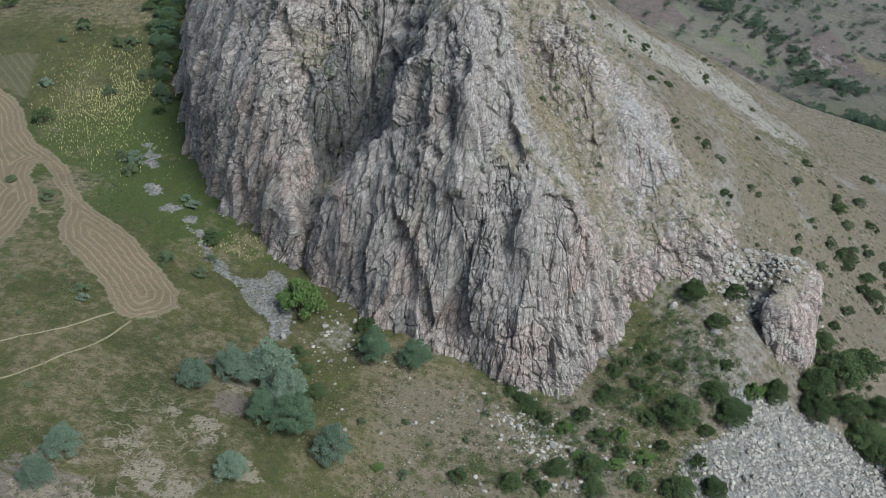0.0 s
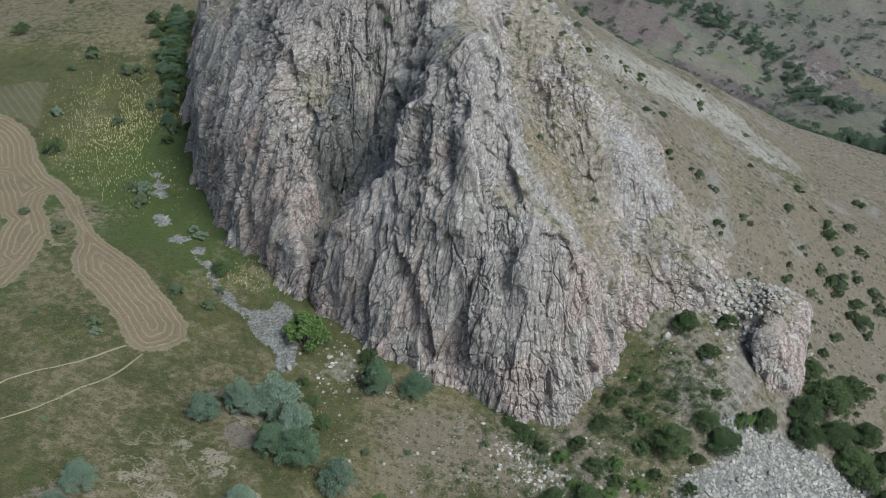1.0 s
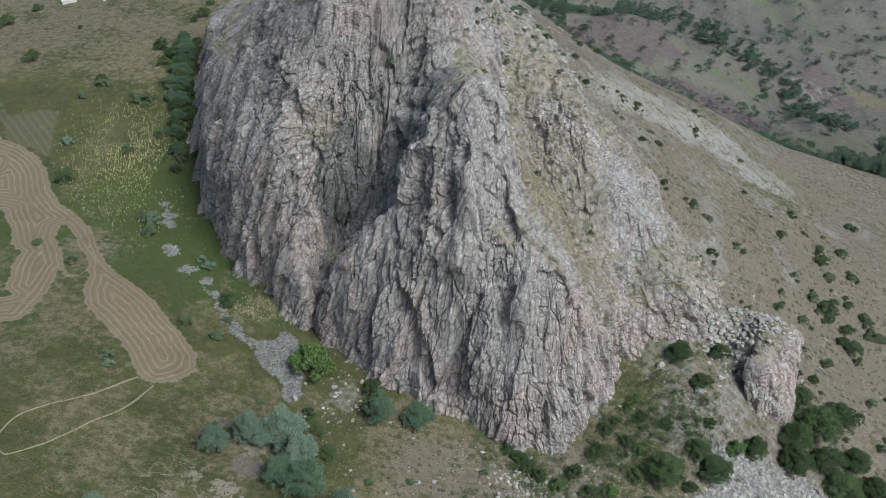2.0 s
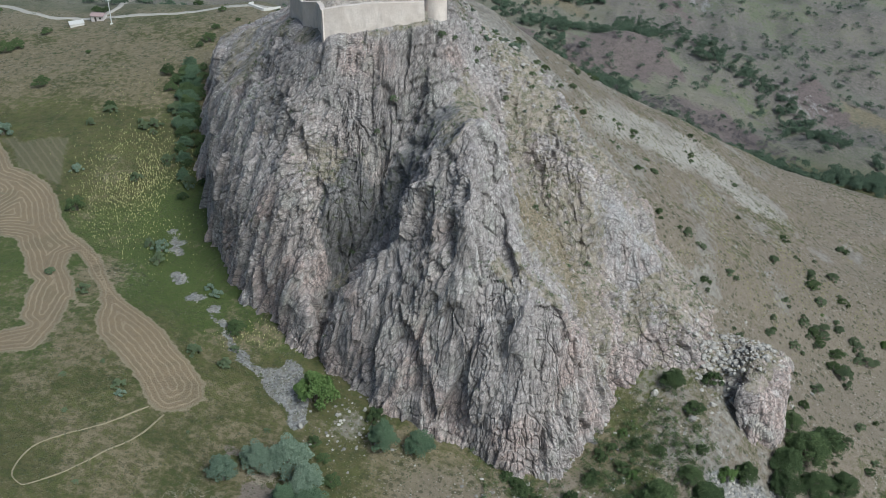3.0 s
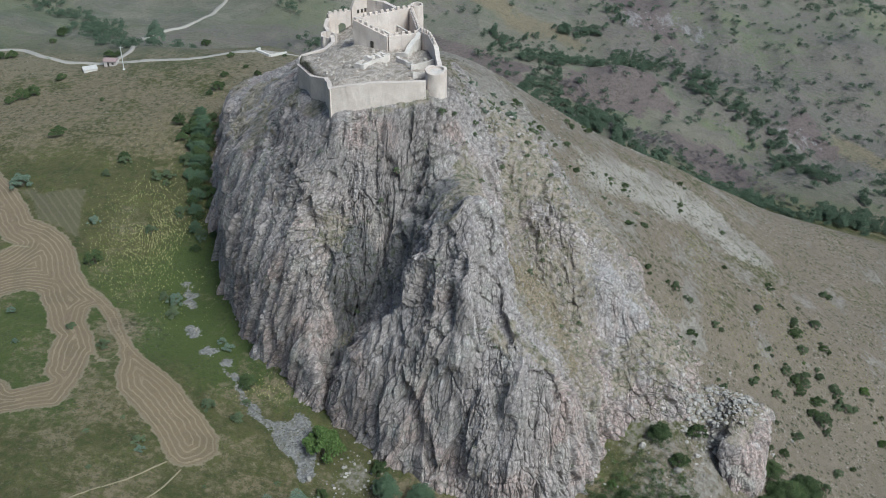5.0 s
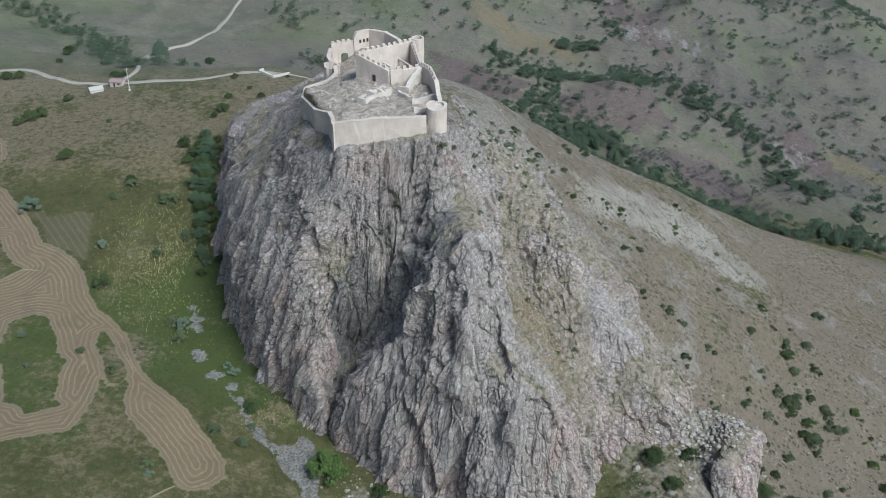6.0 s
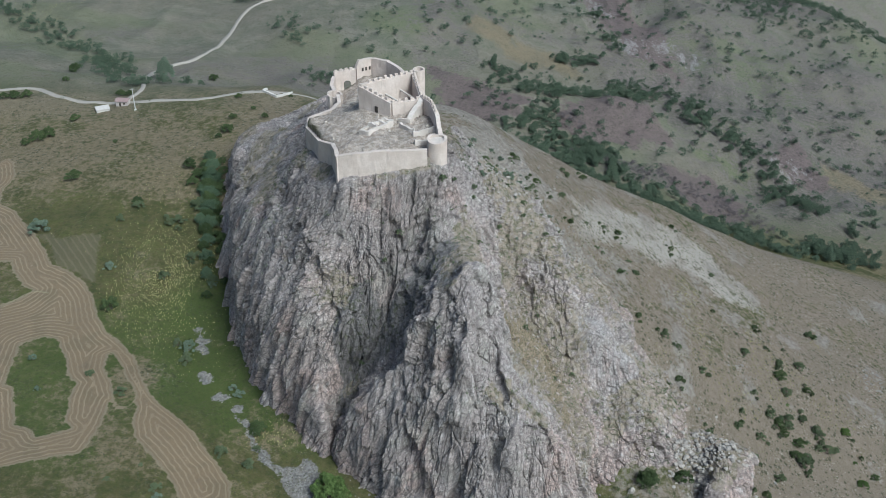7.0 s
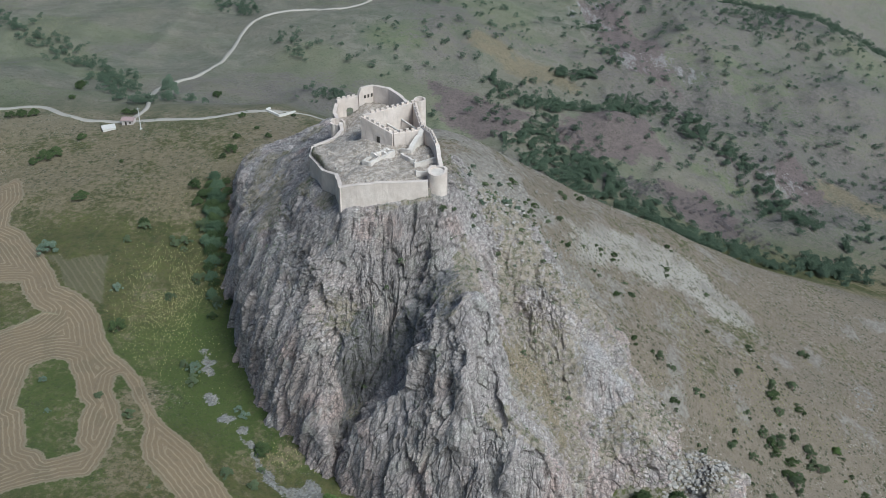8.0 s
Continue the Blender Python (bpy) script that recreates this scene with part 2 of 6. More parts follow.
    col = p.mix(over("scar", 0.3, 0.6, 0.95), col, scar)
    scree = p.mix(n5, (0.33, 0.305, 0.27), (0.50, 0.47, 0.43))
    col = p.mix(over("scree", 0.2, 1.1, 0.9, 1.0), col, scree)
    streak = p.noise(0.22, 6, p.scaled((1.0, 0.35, 0.35)), 0.7, 0.5)
    crop = p.mix(n4, (0.17, 0.162, 0.16), (0.40, 0.385, 0.375))
    col = p.mix(p.math("MULTIPLY", p.step(streak, 0.47, 0.60), over("crop", 0.3, 0.9, 0.85, 1.0)), col, crop)
    soil = p.mix(n4, (0.19, 0.155, 0.138), (0.275, 0.232, 0.205))
    col = p.mix(over("soil", 0.35, 0.95, 0.8, 1.3), col, soil)
    pale = p.mix(n5, (0.25, 0.212, 0.155), (0.43, 0.38, 0.305))
    col = p.mix(over("pale", 0.62, 1.05, 0.9, 2.2), col, pale)
    vein = p.step(p.math("ABSOLUTE", p.math("SUBTRACT", p.noise(0.13, 6, None, 0.62, 0.5), 0.5)), 0.028, 0.0, 0.0, 0.75)
    col = p.mix(p.math("MULTIPLY", vein, p.mask("veins")), col, pale)
    # single stones and tufts standing out of the sward
    open_ground = p.step(p.mask("swath"), 0.3, -0.3)
    for scale, size, tone, low, high in ((0.45, 0.34, (0.052, 0.060, 0.030), 0.35, 0.75), (0.9, 0.30, (0.060, 0.062, 0.032), 0.5, 0.7), (0.75, 0.20, (0.43, 0.40, 0.35), 0.10, 0.85), (1.4, 0.22, (0.40, 0.37, 0.32), 0.15, 0.7)):
        spot = p.step(p.math("ADD", p.cells(scale), p.math("MULTIPLY", p.noise(0.11, 3), 0.55)), size + 0.28, size + 0.10)
        amount = p.step(p.mask("dry"), 0.2, 1.0, low, high)
        col = p.mix(p.math("MULTIPLY", p.math("MULTIPLY", spot, open_ground), amount), col, tone)
    # stony ground with broken rock
    stone = p.cells(0.9, None, "F1", "Color")
    stony = p.mix(stone, (0.165, 0.155, 0.140), (0.40, 0.385, 0.355))
    stony = p.mix(p.math("MULTIPLY", n4, 0.6), stony, tan)
    col = p.mix(over("rocky", 0.25, 0.95, 0.9, 1.1), col, stony)
    court = p.mix(p.step(p.noise(0.7, 5, None, 0.7), 0.4, 0.62), (0.37, 0.318, 0.272), (0.60, 0.532, 0.475))
    court = p.mix(p.step(p.noise(0.22, 5, None, 0.65), 0.54, 0.68, 0.0, 0.4), court, (0.19, 0.175, 0.12))
    court = p.mix(p.step(n5, 0.3, 0.05, 0.0, 0.5), court, (0.15, 0.135, 0.115))
    col = p.mix(p.mask("court"), col, court)
    pebble = p.cells(1.5, None, "F1", "Color")
    gravel = p.mix(pebble, (0.13, 0.128, 0.124), (0.35, 0.344, 0.336))
    gravel = p.mix(p.step(n3, 0.6, 0.95, 0.0, 0.5), gravel, (0.15, 0.142, 0.10))
    col = p.mix(over("gravel", 0.45, 0.75, 1.0, 0.9), col, gravel)
    # mown hay lying in rows
    row = p.math("ADD", p.math("MULTIPLY", p.mask("swath"), 3.7), p.math("MULTIPLY", n2, 2.2))
    row = p.math("SINE", p.math("ADD", row, p.math("MULTIPLY", n3, 1.2)))
    straw = p.mix(p.math("MULTIPLY", p.step(row, 0.35, 1.0, 0.0, 0.95), p.step(n2, 0.0, 0.9, 0.45, 1.0)), (0.255, 0.195, 0.122), (0.40, 0.32, 0.215))
    straw = p.mix(p.math("MULTIPLY", p.step(row, -0.6, -1.0), p.step(n3, 0.2, 0.8, 0.05, 0.45)), straw, (0.17, 0.136, 0.086))
    straw = p.mix(p.math("MULTIPLY", n3, 0.3), straw, (0.245, 0.195, 0.14))
    straw = p.mix(p.step(n2, 0.55, 0.95, 0.0, 0.35), straw, (0.165, 0.14, 0.088))
    straw = p.mix(p.step(n5, 0.5, 1.0, 0.0, 0.4), straw, (0.305, 0.262, 0.20))
    inner = p.math("ADD", p.mask("swath"), p.math("MULTIPLY", about, 1.3))
    straw = p.mix(p.step(inner, 1.3, 0.5, 0.0, 0.55), straw, (0.30, 0.258, 0.182))
    col = p.mix(p.step(inner, -0.35, 0.35), col, straw)
    thin = p.math("SINE", p.math("ADD", p.math("MULTIPLY", p.mask("furrow"), 2.6), p.math("MULTIPLY", n3, 1.2)))
    mown = p.mix(p.step(thin, 0.2, 1.0, 0.0, 0.7), (0.15, 0.135, 0.085), (0.21, 0.185, 0.125))
    col = p.mix(p.step(p.math("ADD", p.mask("faint"), p.math("MULTIPLY", about, 2.0)), -0.6, 0.9, 0.0, 0.75), col, mown)
    h = p.math("ADD", p.math("ADD", n4, n5), p.math("MULTIPLY", p.math("MULTIPLY", row, p.step(p.mask("swath"), -0.3, 0.3)), 0.25))
    p.bump(h, 0.8, 0.30)
    return p.done(col)


def masonry_paint(name, dark, light):
    p = Paint(name, 0.95)
    broad, fine = p.noise(0.25, 5, None, 0.6), p.noise(2.4, 5, None, 0.7)
    stone = p.cells(2.6, p.scaled((1.0, 1.0, 1.7)), "F1", "Color")
    col = p.mix(p.step(broad, 0.3, 0.7), dark, light)
    col = p.mix(p.math("MULTIPLY", stone, 0.5), col, dark)
    drip = p.noise(0.9, 4, p.scaled((1.0, 1.0, 0.18)))
    col = p.mix(p.step(drip, 0.54, 0.74, 0.0, 0.5), col, (0.38, 0.34, 0.31))
    col = p.mix(p.step(fine, 0.58, 0.74, 0.0, 0.22), col, (0.33, 0.29, 0.255))
    joint = p.cells(2.6, p.scaled((1.0, 1.0, 1.7)), "DISTANCE_TO_EDGE")
    p.bump(p.math("ADD", fine, p.step(joint, 0.0, 0.1)), 0.4, 0.08)
    return p.done(col)


def leaf_paint(name, low, high):
    p = Paint(name, 0.75)
    shade = p.math("ADD", p.math("MULTIPLY", p.island(), 0.65), p.math("MULTIPLY", p.random(), 0.35))
    col = p.mix(shade, low, high)
    col = p.mix(p.step(p.noise(0.8, 3), 0.45, 0.75, 0.0, 0.4), col, low)
    return p.done(col)


def stone_paint(name, low, high):
    p = Paint(name, 0.93)
    col = p.mix(p.random(), low, high)
    col = p.mix(p.island(), col, p.mix(p.random(), high, low))
    col = p.mix(p.step(p.noise(2.2, 5, None, 0.7), 0.5, 0.72, 0.0, 0.6), col, low)
    p.bump(p.noise(3.0, 5, None, 0.7), 0.7, 0.15)
    return p.done(col)


def plain_paint(name, low, high, scale=1.5, rough=0.85):
    p = Paint(name, rough)
    n = p.noise(scale, 5, None, 0.65)
    p.bump(n, 0.4, 0.05)
    return p.done(p.mix(n, low, high))


ROCK = rock_paint("crag_rock", 0.75, 0.45)
OUTCROP = rock_paint("outcrop_rock", 0.95, 0.6)
GROUND = ground_paint()
MASONRY = masonry_paint("pale_masonry", (0.50, 0.430, 0.385), (0.645, 0.575, 0.525))
RUIN = masonry_paint("grey_rubble_masonry", (0.47, 0.428, 0.392), (0.66, 0.612, 0.568))
LEAF_SILVER = leaf_paint("silver_green_leaves", (0.042, 0.072, 0.046), (0.215, 0.275, 0.205))
LEAF_TEAL = leaf_paint("teal_green_leaves", (0.034, 0.064, 0.036), (0.155, 0.22, 0.135))
LEAF_DARK = leaf_paint("dark_green_leaves", (0.020, 0.038, 0.015), (0.110, 0.152, 0.062))
LEAF_MID = leaf_paint("olive_green_leaves", (0.066, 0.094, 0.050), (0.150, 0.185, 0.102))
LEAF_FRESH = leaf_paint("fresh_green_leaves", (0.060, 0.110, 0.030), (0.135, 0.195, 0.065))
LEAF_FAR = leaf_paint("woodland_leaves", (0.030, 0.050, 0.036), (0.112, 0.155, 0.102))
TWIGS = leaf_paint("bare_grey_twigs", (0.085, 0.076, 0.080), (0.205, 0.186, 0.190))
FLOWER = leaf_paint("pale_yellow_flower_spikes", (0.26, 0.25, 0.10), (0.46, 0.44, 0.22))
RUBBLE = stone_paint("pale_castle_rubble", (0.30, 0.268, 0.238), (0.52, 0.475, 0.43))
HILL_FLOWER = leaf_paint("yellow_green_flowers", (0.16, 0.155, 0.06), (0.34, 0.32, 0.13))
BARK = plain_paint("bark", (0.09, 0.075, 0.06), (0.17, 0.145, 0.12), 4)
BOULDER = stone_paint("grey_boulder", (0.155, 0.147, 0.135), (0.45, 0.425, 0.39))
LEDGE_ROCK = stone_paint("weathered_ledge_rock", (0.19, 0.178, 0.165), (0.36, 0.34, 0.315))
DRY_TUFT = leaf_paint("dry_tufts", (0.14, 0.125, 0.070), (0.30, 0.275, 0.175))
DARK_TUFT = leaf_paint("cushion_plants", (0.055, 0.062, 0.032), (0.115, 0.120, 0.065))
HILL_STONE = stone_paint("dusty_hill_stone", (0.25, 0.215, 0.185), (0.45, 0.40, 0.355))
DIRT_ROAD = plain_paint("pale_dirt_road", (0.24, 0.222, 0.195), (0.35, 0.33, 0.298), 0.7)
DIRT_TRACK = plain_paint("trodden_straw_track", (0.16, 0.14, 0.085), (0.27, 0.235, 0.16), 1.2)
PLASTER = plain_paint("pinkish_plaster", (0.40, 0.36, 0.34), (0.52, 0.475, 0.455), 1)
ROOF_RED = plain_paint("faded_red_sheet_roof", (0.24, 0.17, 0.165), (0.33, 0.25, 0.24), 1)
CONCRETE = plain_paint("pale_concrete", (0.45, 0.43, 0.40), (0.60, 0.58, 0.55), 1)
# for dark doors, and for blocks that stand in for shade in openings
DARK_OPEN = plain_paint("dark_door_and_opening_shade", (0.04, 0.035, 0.03), (0.08, 0.07, 0.06), 3)
POLE_GREY = plain_paint("grey_pole", (0.40, 0.40, 0.39), (0.52, 0.52, 0.50), 2)

# ---- the lie of the land: cross-sections from near to far, each (across, height) ----
SECTIONS = {
    -300: ((-800, 20), (-120, 16), (0, -30), (120, -60), (800, -120)),
    100: ((-800, 30), (-150, 18), (-95, 14), (-60, 7), (-20, -7), (20, -23), (60, -36), (100, -46), (200, -66), (800, -110)),
    165: ((-800, 30), (-150, 16), (-95, 13), (-70, 7), (-62, 4.5), (-35, 2), (-22, -3), (-10, -8), (20, -14), (60, -26), (90, -36), (130, -46), (800, -110)),
    205: ((-800, 30), (-150, 15), (-94, 13), (-80, 9), (-50, 0), (-30, -2), (-13, -4), (5, -7.5), (20, -12), (40, -14), (52, -12), (65, -9), (76, -16), (89, -30), (110, -40), (150, -50), (800, -110)),
    235: ((-800, 28), (-150, 14), (-94, 12), (-75, 7), (-58, 2.5), (-46, 1), (-30, 1), (0, -2), (40, -2), (50, 0), (57, 1), (66, 0), (74, -3), (84, -8), (95, -15), (105, -24), (125, -34), (160, -46), (800, -110)),
    256: ((-800, 27), (-150, 13.5), (-95, 11), (-78, 6), (-68, 2.5), (-61, 2), (-52, 6), (-40, 22), (0, 22), (45, 15), (60, 9), (70, 2), (79, -6), (95, -15), (105, -23), (125, -32), (160, -46), (800, -113)),
    280: ((-800, 25), (-150, 13), (-120, 11), (-100, 9), (-84, 5.5), (-76, 3.5), (-66, 8), (-40, 40), (0, 40), (45, 28), (60, 20), (80, 6.5), (103, -12), (125, -24), (137, -28), (170, -42), (250, -65), (800, -120)),
    310: ((-800, 22), (-150, 13), (-115, 11), (-86, 9.5), (-72, 12), (-46, 46), (-34, 64), (-25, 70), (0, 72), (20, 61), (43, 37.5), (66, 18), (89, 1), (111, -13), (137, -26), (170, -40), (250, -62), (800, -120)),
    345: ((-800, 20), (-200, 12), (-150, 15), (-106, 14), (-88, 13), (-75, 16), (-50, 44), (-34, 60), (-25, 66), (0, 68), (20, 57), (41, 39), (60, 22), (89, 2), (107, -9), (140, -28), (170, -40), (250, -62), (800, -120)),
    375: ((-800, 20), (-200, 13), (-150, 16), (-106, 17), (-86, 18), (-72, 24), (-45, 42), (-20, 50), (20, 44), (45, 31), (62, 19), (90, 0), (120, -18), (144, -30), (172, -40), (250, -64), (800, -120)),
    400: ((-800, 20), (-200, 13), (-150, 16), (-100, 18), (-70, 26), (-30, 36), (20, 20), (50, 11), (75, 3), (100, -8), (140, -30), (172, -41), (250, -66), (800, -120)),
    440: ((-800, 20), (-250, 13), (-160, 13.5), (-82, 20), (-40, 18), (0, -5), (50, -22), (100, -38), (150, -54), (200, -68), (300, -85), (800, -120)),
    470: ((-800, 20), (-250, 13), (-160, 12), (-82, 18), (-30, 4), (30, -22), (100, -48), (180, -70), (240, -84), (400, -110), (800, -130)),
    530: ((-800, 15), (-250, 5), (-160, -3), (-60, -16), (0, -32), (69, -46), (133, -64), (178, -77), (237, -88), (400, -115), (800, -150)),
    600: ((-800, 10), (-300, -8), (-233, -15), (-150, -12), (-60, -22), (46, -39), (84, -48), (124, -53), (173, -66), (210, -78), (250, -88), (400, -120), (800, -160)),
    680: ((-800, 0), (-300, -15), (-120, -22), (0, -29), (84, -48), (173, -66), (210, -74), (280, -72), (330, -85), (450, -130), (800, -170)),
    760: ((-800, 0), (-300, -25), (-130, -34), (0, -33), (141, -64), (190, -54), (243, -71), (280, -71), (450, -130), (800, -180)),
    840: ((-800, 0), (-400, -30), (0, -42), (200, -66), (300, -82), (450, -150), (800, -190)),
    1000: ((-800, 20), (-400, -20), (0, -70), (250, -120), (450, -185), (800, -200)),
    1500: ((-800, 90), (0, 0), (450, -60), (800, -80)),
}
CELL = 8.0
LX, LY = np.arange(-800, 801, CELL), np.arange(-304, 1505, CELL)


def lay_of_land():
    ys = sorted(SECTIONS)
    across = np.stack([np.interp(LX, *zip(*SECTIONS[y])) for y in ys])
    z = np.stack([np.interp(LY, ys, across[:, i]) for i in range(len(LX))])
    for _ in range(2):
        for axis in (0, 1):
            pad = np.pad(z, [(1, 1) if a == axis else (0, 0) for a in (0, 1)], mode="edge")
            lo, hi = (pad[:-2], pad[2:]) if axis == 0 else (pad[:, :-2], pad[:, 2:])
            z = 0.5 * z + 0.25 * (lo + hi)
    return z


LAND = lay_of_land()


def cubic(t):
    return (-0.5 * t + t * t - 0.5 * t ** 3, 1 - 2.5 * t * t + 1.5 * t ** 3, 0.5 * t + 2 * t * t - 1.5 * t ** 3, -0.5 * t * t + 0.5 * t ** 3)


def ground_z(x, y, fine=True):
    """Height of the ground at x, y (arrays or numbers)."""
    x, y = np.broadcast_arrays(np.asarray(x, float), np.asarray(y, float))
    u, v = np.clip((x - LX[0]) / CELL, 1, len(LX) - 2.001), np.clip((y - LY[0]) / CELL, 1, len(LY) - 2.001)
    i, j = np.floor(u).astype(int), np.floor(v).astype(int)
    i, j = np.clip(i, 1, len(LX) - 3), np.clip(j, 1, len(LY) - 3)
    wu, wv = cubic(u - i), cubic(v - j)
    z = sum(wu[a] * wv[b] * LAND[i - 1 + a, j - 1 + b] for a in range(4) for b in range(4))
    if fine:
        z = z + 1.1 * fbm(x / 34, y / 34, 3.3, 3) + 0.16 * fbm(x / 3.5, y / 3.5, 8.8, 3)
        far = smooth(430, 560, y)
        z = z + far * smooth(40, 110, x) * (2.2 * ridged(x / 30 + 4, y / 60, 2.1, 2) + 1.6 * fbm(x / 22, y / 22, 5.1, 3))
        z = z + 7.0 * np.exp(-((x - 100) / 34) ** 2 - ((y - 594) / 17) ** 2) - 3.0 * np.exp(-((x - 100) / 30) ** 2 - ((y - 556) / 14) ** 2)
        z = z + far * (7.0 * fbm(x / 120 + 3, y / 120, 1.7, 4) + 3.0 * ridged(x / 55, y / 130, 6.1, 2))
    return z


# ---- what covers the ground: outlines of fields, gravel and bare earth in plan ----
HAY = ((-208, 387), (-196, 397), (-191, 403), (-187, 398), (-181, 382), (-183, 374), (-180, 361), (-172, 356), (-163, 344), (-158, 337), (-151, 328), (-146, 318), (-138, 314), (-131, 308), (-126, 301), (-121, 288), (-116, 280), (-110, 275), (-103, 267), (-99, 257), (-92, 246), (-85, 240), (-77, 233), (-73, 227),
       (-68, 222), (-63, 214), (-62, 208), (-65, 203), (-69, 200), (-72, 200), (-75, 203), (-81, 213), (-87, 220), (-93, 226), (-96, 233), (-96, 239), (-97, 243), (-99, 240), (-102, 239), (-105, 243), (-105, 228), (-107, 218), (-116, 215), (-123, 212), (-138, 203), (-190, 200), (-215, 300))
HAY_GAPS = (
    ((-112, 267), (-111, 268), (-106, 261), (-101, 252), (-98, 247), (-98, 242), (-102, 241), (-104, 245), (-107, 253), (-111, 260)),
    ((-142, 270), (-136, 275), (-131, 274), (-126, 265), (-122, 255), (-118, 251), (-118, 243), (-116, 232), (-113, 229), (-122, 224), (-125, 228), (-130, 230), (-137, 248), (-140, 249), (-141, 257)),
    ((-195, 320), (-162, 320), (-159, 314), (-153, 305), (-148, 302), (-151, 296), (-169, 283), (-190, 283)),
)
FAINT = ((-158, 338), (-152, 339), (-148, 334), (-131, 338), (-132, 334), (-130, 321), (-127, 306), (-136, 314), (-146, 319), (-150, 330))
FAN = ((-58, 227), (-54, 226), (-49, 224), (-44, 224), (-43, 229), (-39, 226), (-36, 216), (-36, 205), (-39, 202), (-42, 210), (-47, 214), (-50, 220), (-53, 223))
STREAM = ((-85, 284), (-84, 278), (-83, 272), (-80, 263), (-77, 256), (-72, 250), (-67, 244), (-62, 238), (-58, 231), (-55, 226))
VEINED = ((-58, 165, 11), (-52, 155, 10), (-64, 152, 9))
STREAM_SPOTS = ((-85.4, 285, 2.6), (-84.2, 280, 2.4), (-83, 275.5, 2.4), (-79, 262, 2.4), (-77.5, 259.5, 2), (-71.5, 251.4, 2.6), (-66.3, 246, 1.8), (-63, 241, 1.6), (-60.8, 237, 2), (-57.5, 230.5, 1.8))
SOIL_SPOTS = ((-78, 149, 6), (-70.5, 145, 6), (-63, 141, 7), (-84, 143, 8), (-44, 177, 4), (-52, 190.5, 2.2))
GREEN_SPOTS = ((171, 556, 12), (184, 535, 14), (192, 507, 9), (158, 566, 9), (-34, 662, 22), (140, 640, 12))
BRUSH_SPOTS = ((86, 522, 12), (97, 505, 13), (110, 512, 12), (124, 509, 14), (147, 497, 14), (166, 483, 12), (72, 566, 8))
SERE_SPOTS = ((52, 655, 20), (66, 662, 18), (30, 672, 18), (80, 650, 12), (238, 560, 16), (255, 545, 14))
ROCK_CROPS = ((105, 794, 14), (116, 772, 12), (125, 709, 11), (132, 698, 11), (151, 717, 13), (171, 698, 13), (203, 565, 9), (210, 557, 9), (112, 818, 12), (30, 300, 12), (22, 318, 9), (42, 285, 10))
PALE_SPOTS = ((-56, 172, 3), (-50, 169, 3.4), (-46, 164, 3), (-62, 161, 4), (-58, 152, 4), (-51, 148, 4), (-39, 155, 2.4), (-75, 145, 5), (-66, 144, 5), (-43, 183, 3.4), (-60, 138, 9), (-80, 134, 8))
SLOPE = ((68, 202), (78, 205), (86, 205), (98, 207), (112, 197), (124, 180), (124, 150), (60, 150), (52, 176), (53, 185), (64, 190))
SCREE = ((42, 322), (52, 338), (72, 362), (90, 370), (108, 368), (122, 352), (128, 335), (112, 332), (96, 338), (78, 330), (60, 318), (46, 306))
SCARS = (
    ((66, 570), (78, 596), (93, 606), (118, 603), (134, 588), (133, 563), (110, 550), (73, 545)),
    ((-13, 615), (10, 596), (50, 582), (38, 548), (20, 545), (2, 556)),
    ((122, 532), (154, 540), (165, 499), (152, 467), (125, 490)),
    ((200, 574), (218, 594), (228, 574), (226, 549), (205, 556)),
    ((100, 820), (135, 815), (160, 720), (160, 665), (128, 690), (112, 760)),
)
CASTLE_YARD = ((-30.2, 258.8), (-20, 258.3), (-5, 259.2), (-1.6, 262), (-1.6, 266), (-2.8, 274), (-4.8, 281), (-7.6, 288), (-10.8, 306), (-13.4, 320), (-16.4, 328.6), (-20.2, 335.4), (-26.4, 339.4), (-30.4, 336.4), (-38, 334.4), (-38.6, 327), (-35, 313), (-35.4, 309), (-40, 299), (-42.4, 297), (-42.4, 290), (-39.4, 284), (-37.4, 277.4), (-32.8, 270))


def inside(poly, x, y):
    """Distance in metres into the outline; negative outside."""
    px, py = np.asarray(x, float).ravel(), np.asarray(y, float).ravel()
    best, odd = np.full(px.shape, 1e9), np.zeros(px.shape, bool)
    for (ax, ay), (bx, by) in zip(poly, poly[1:] + poly[:1]):
        ex, ey = bx - ax, by - ay
        t = np.clip(((px - ax) * ex + (py - ay) * ey) / (ex * ex + ey * ey + 1e-9), 0, 1)
        best = np.minimum(best, np.hypot(px - ax - t * ex, py - ay - t * ey))
        if ay != by:
            odd ^= ((ay > py) != (by > py)) & (px < (bx - ax) * (py - ay) / (by - ay) + ax)
    return np.where(odd, best, -best).reshape(np.shape(x))


def off_line(line, x, y):
    """Distance in metres from an open line."""
    best = np.full(np.shape(x), 1e9)
    for (ax, ay), (bx, by) in zip(line, line[1:]):
        ex, ey = bx - ax, by - ay
        t = np.clip(((x - ax) * ex + (y - ay) * ey) / (ex * ex + ey * ey), 0, 1)
        best = np.minimum(best, np.hypot(x - ax - t * ex, y - ay - t * ey))
    return best


def spots(rows, x, y):
    out = np.zeros(np.shape(x))
    x, y = x + 2.2 * fbm(x / 5, y / 5, 1.5, 3), y + 2.2 * fbm(x / 5, y / 5, 6.5, 3)
    for sx, sy, r in rows:
        out = np.maximum(out, smooth(1.35, 0.55, np.hypot(x - sx, y - sy) / r))
    return out


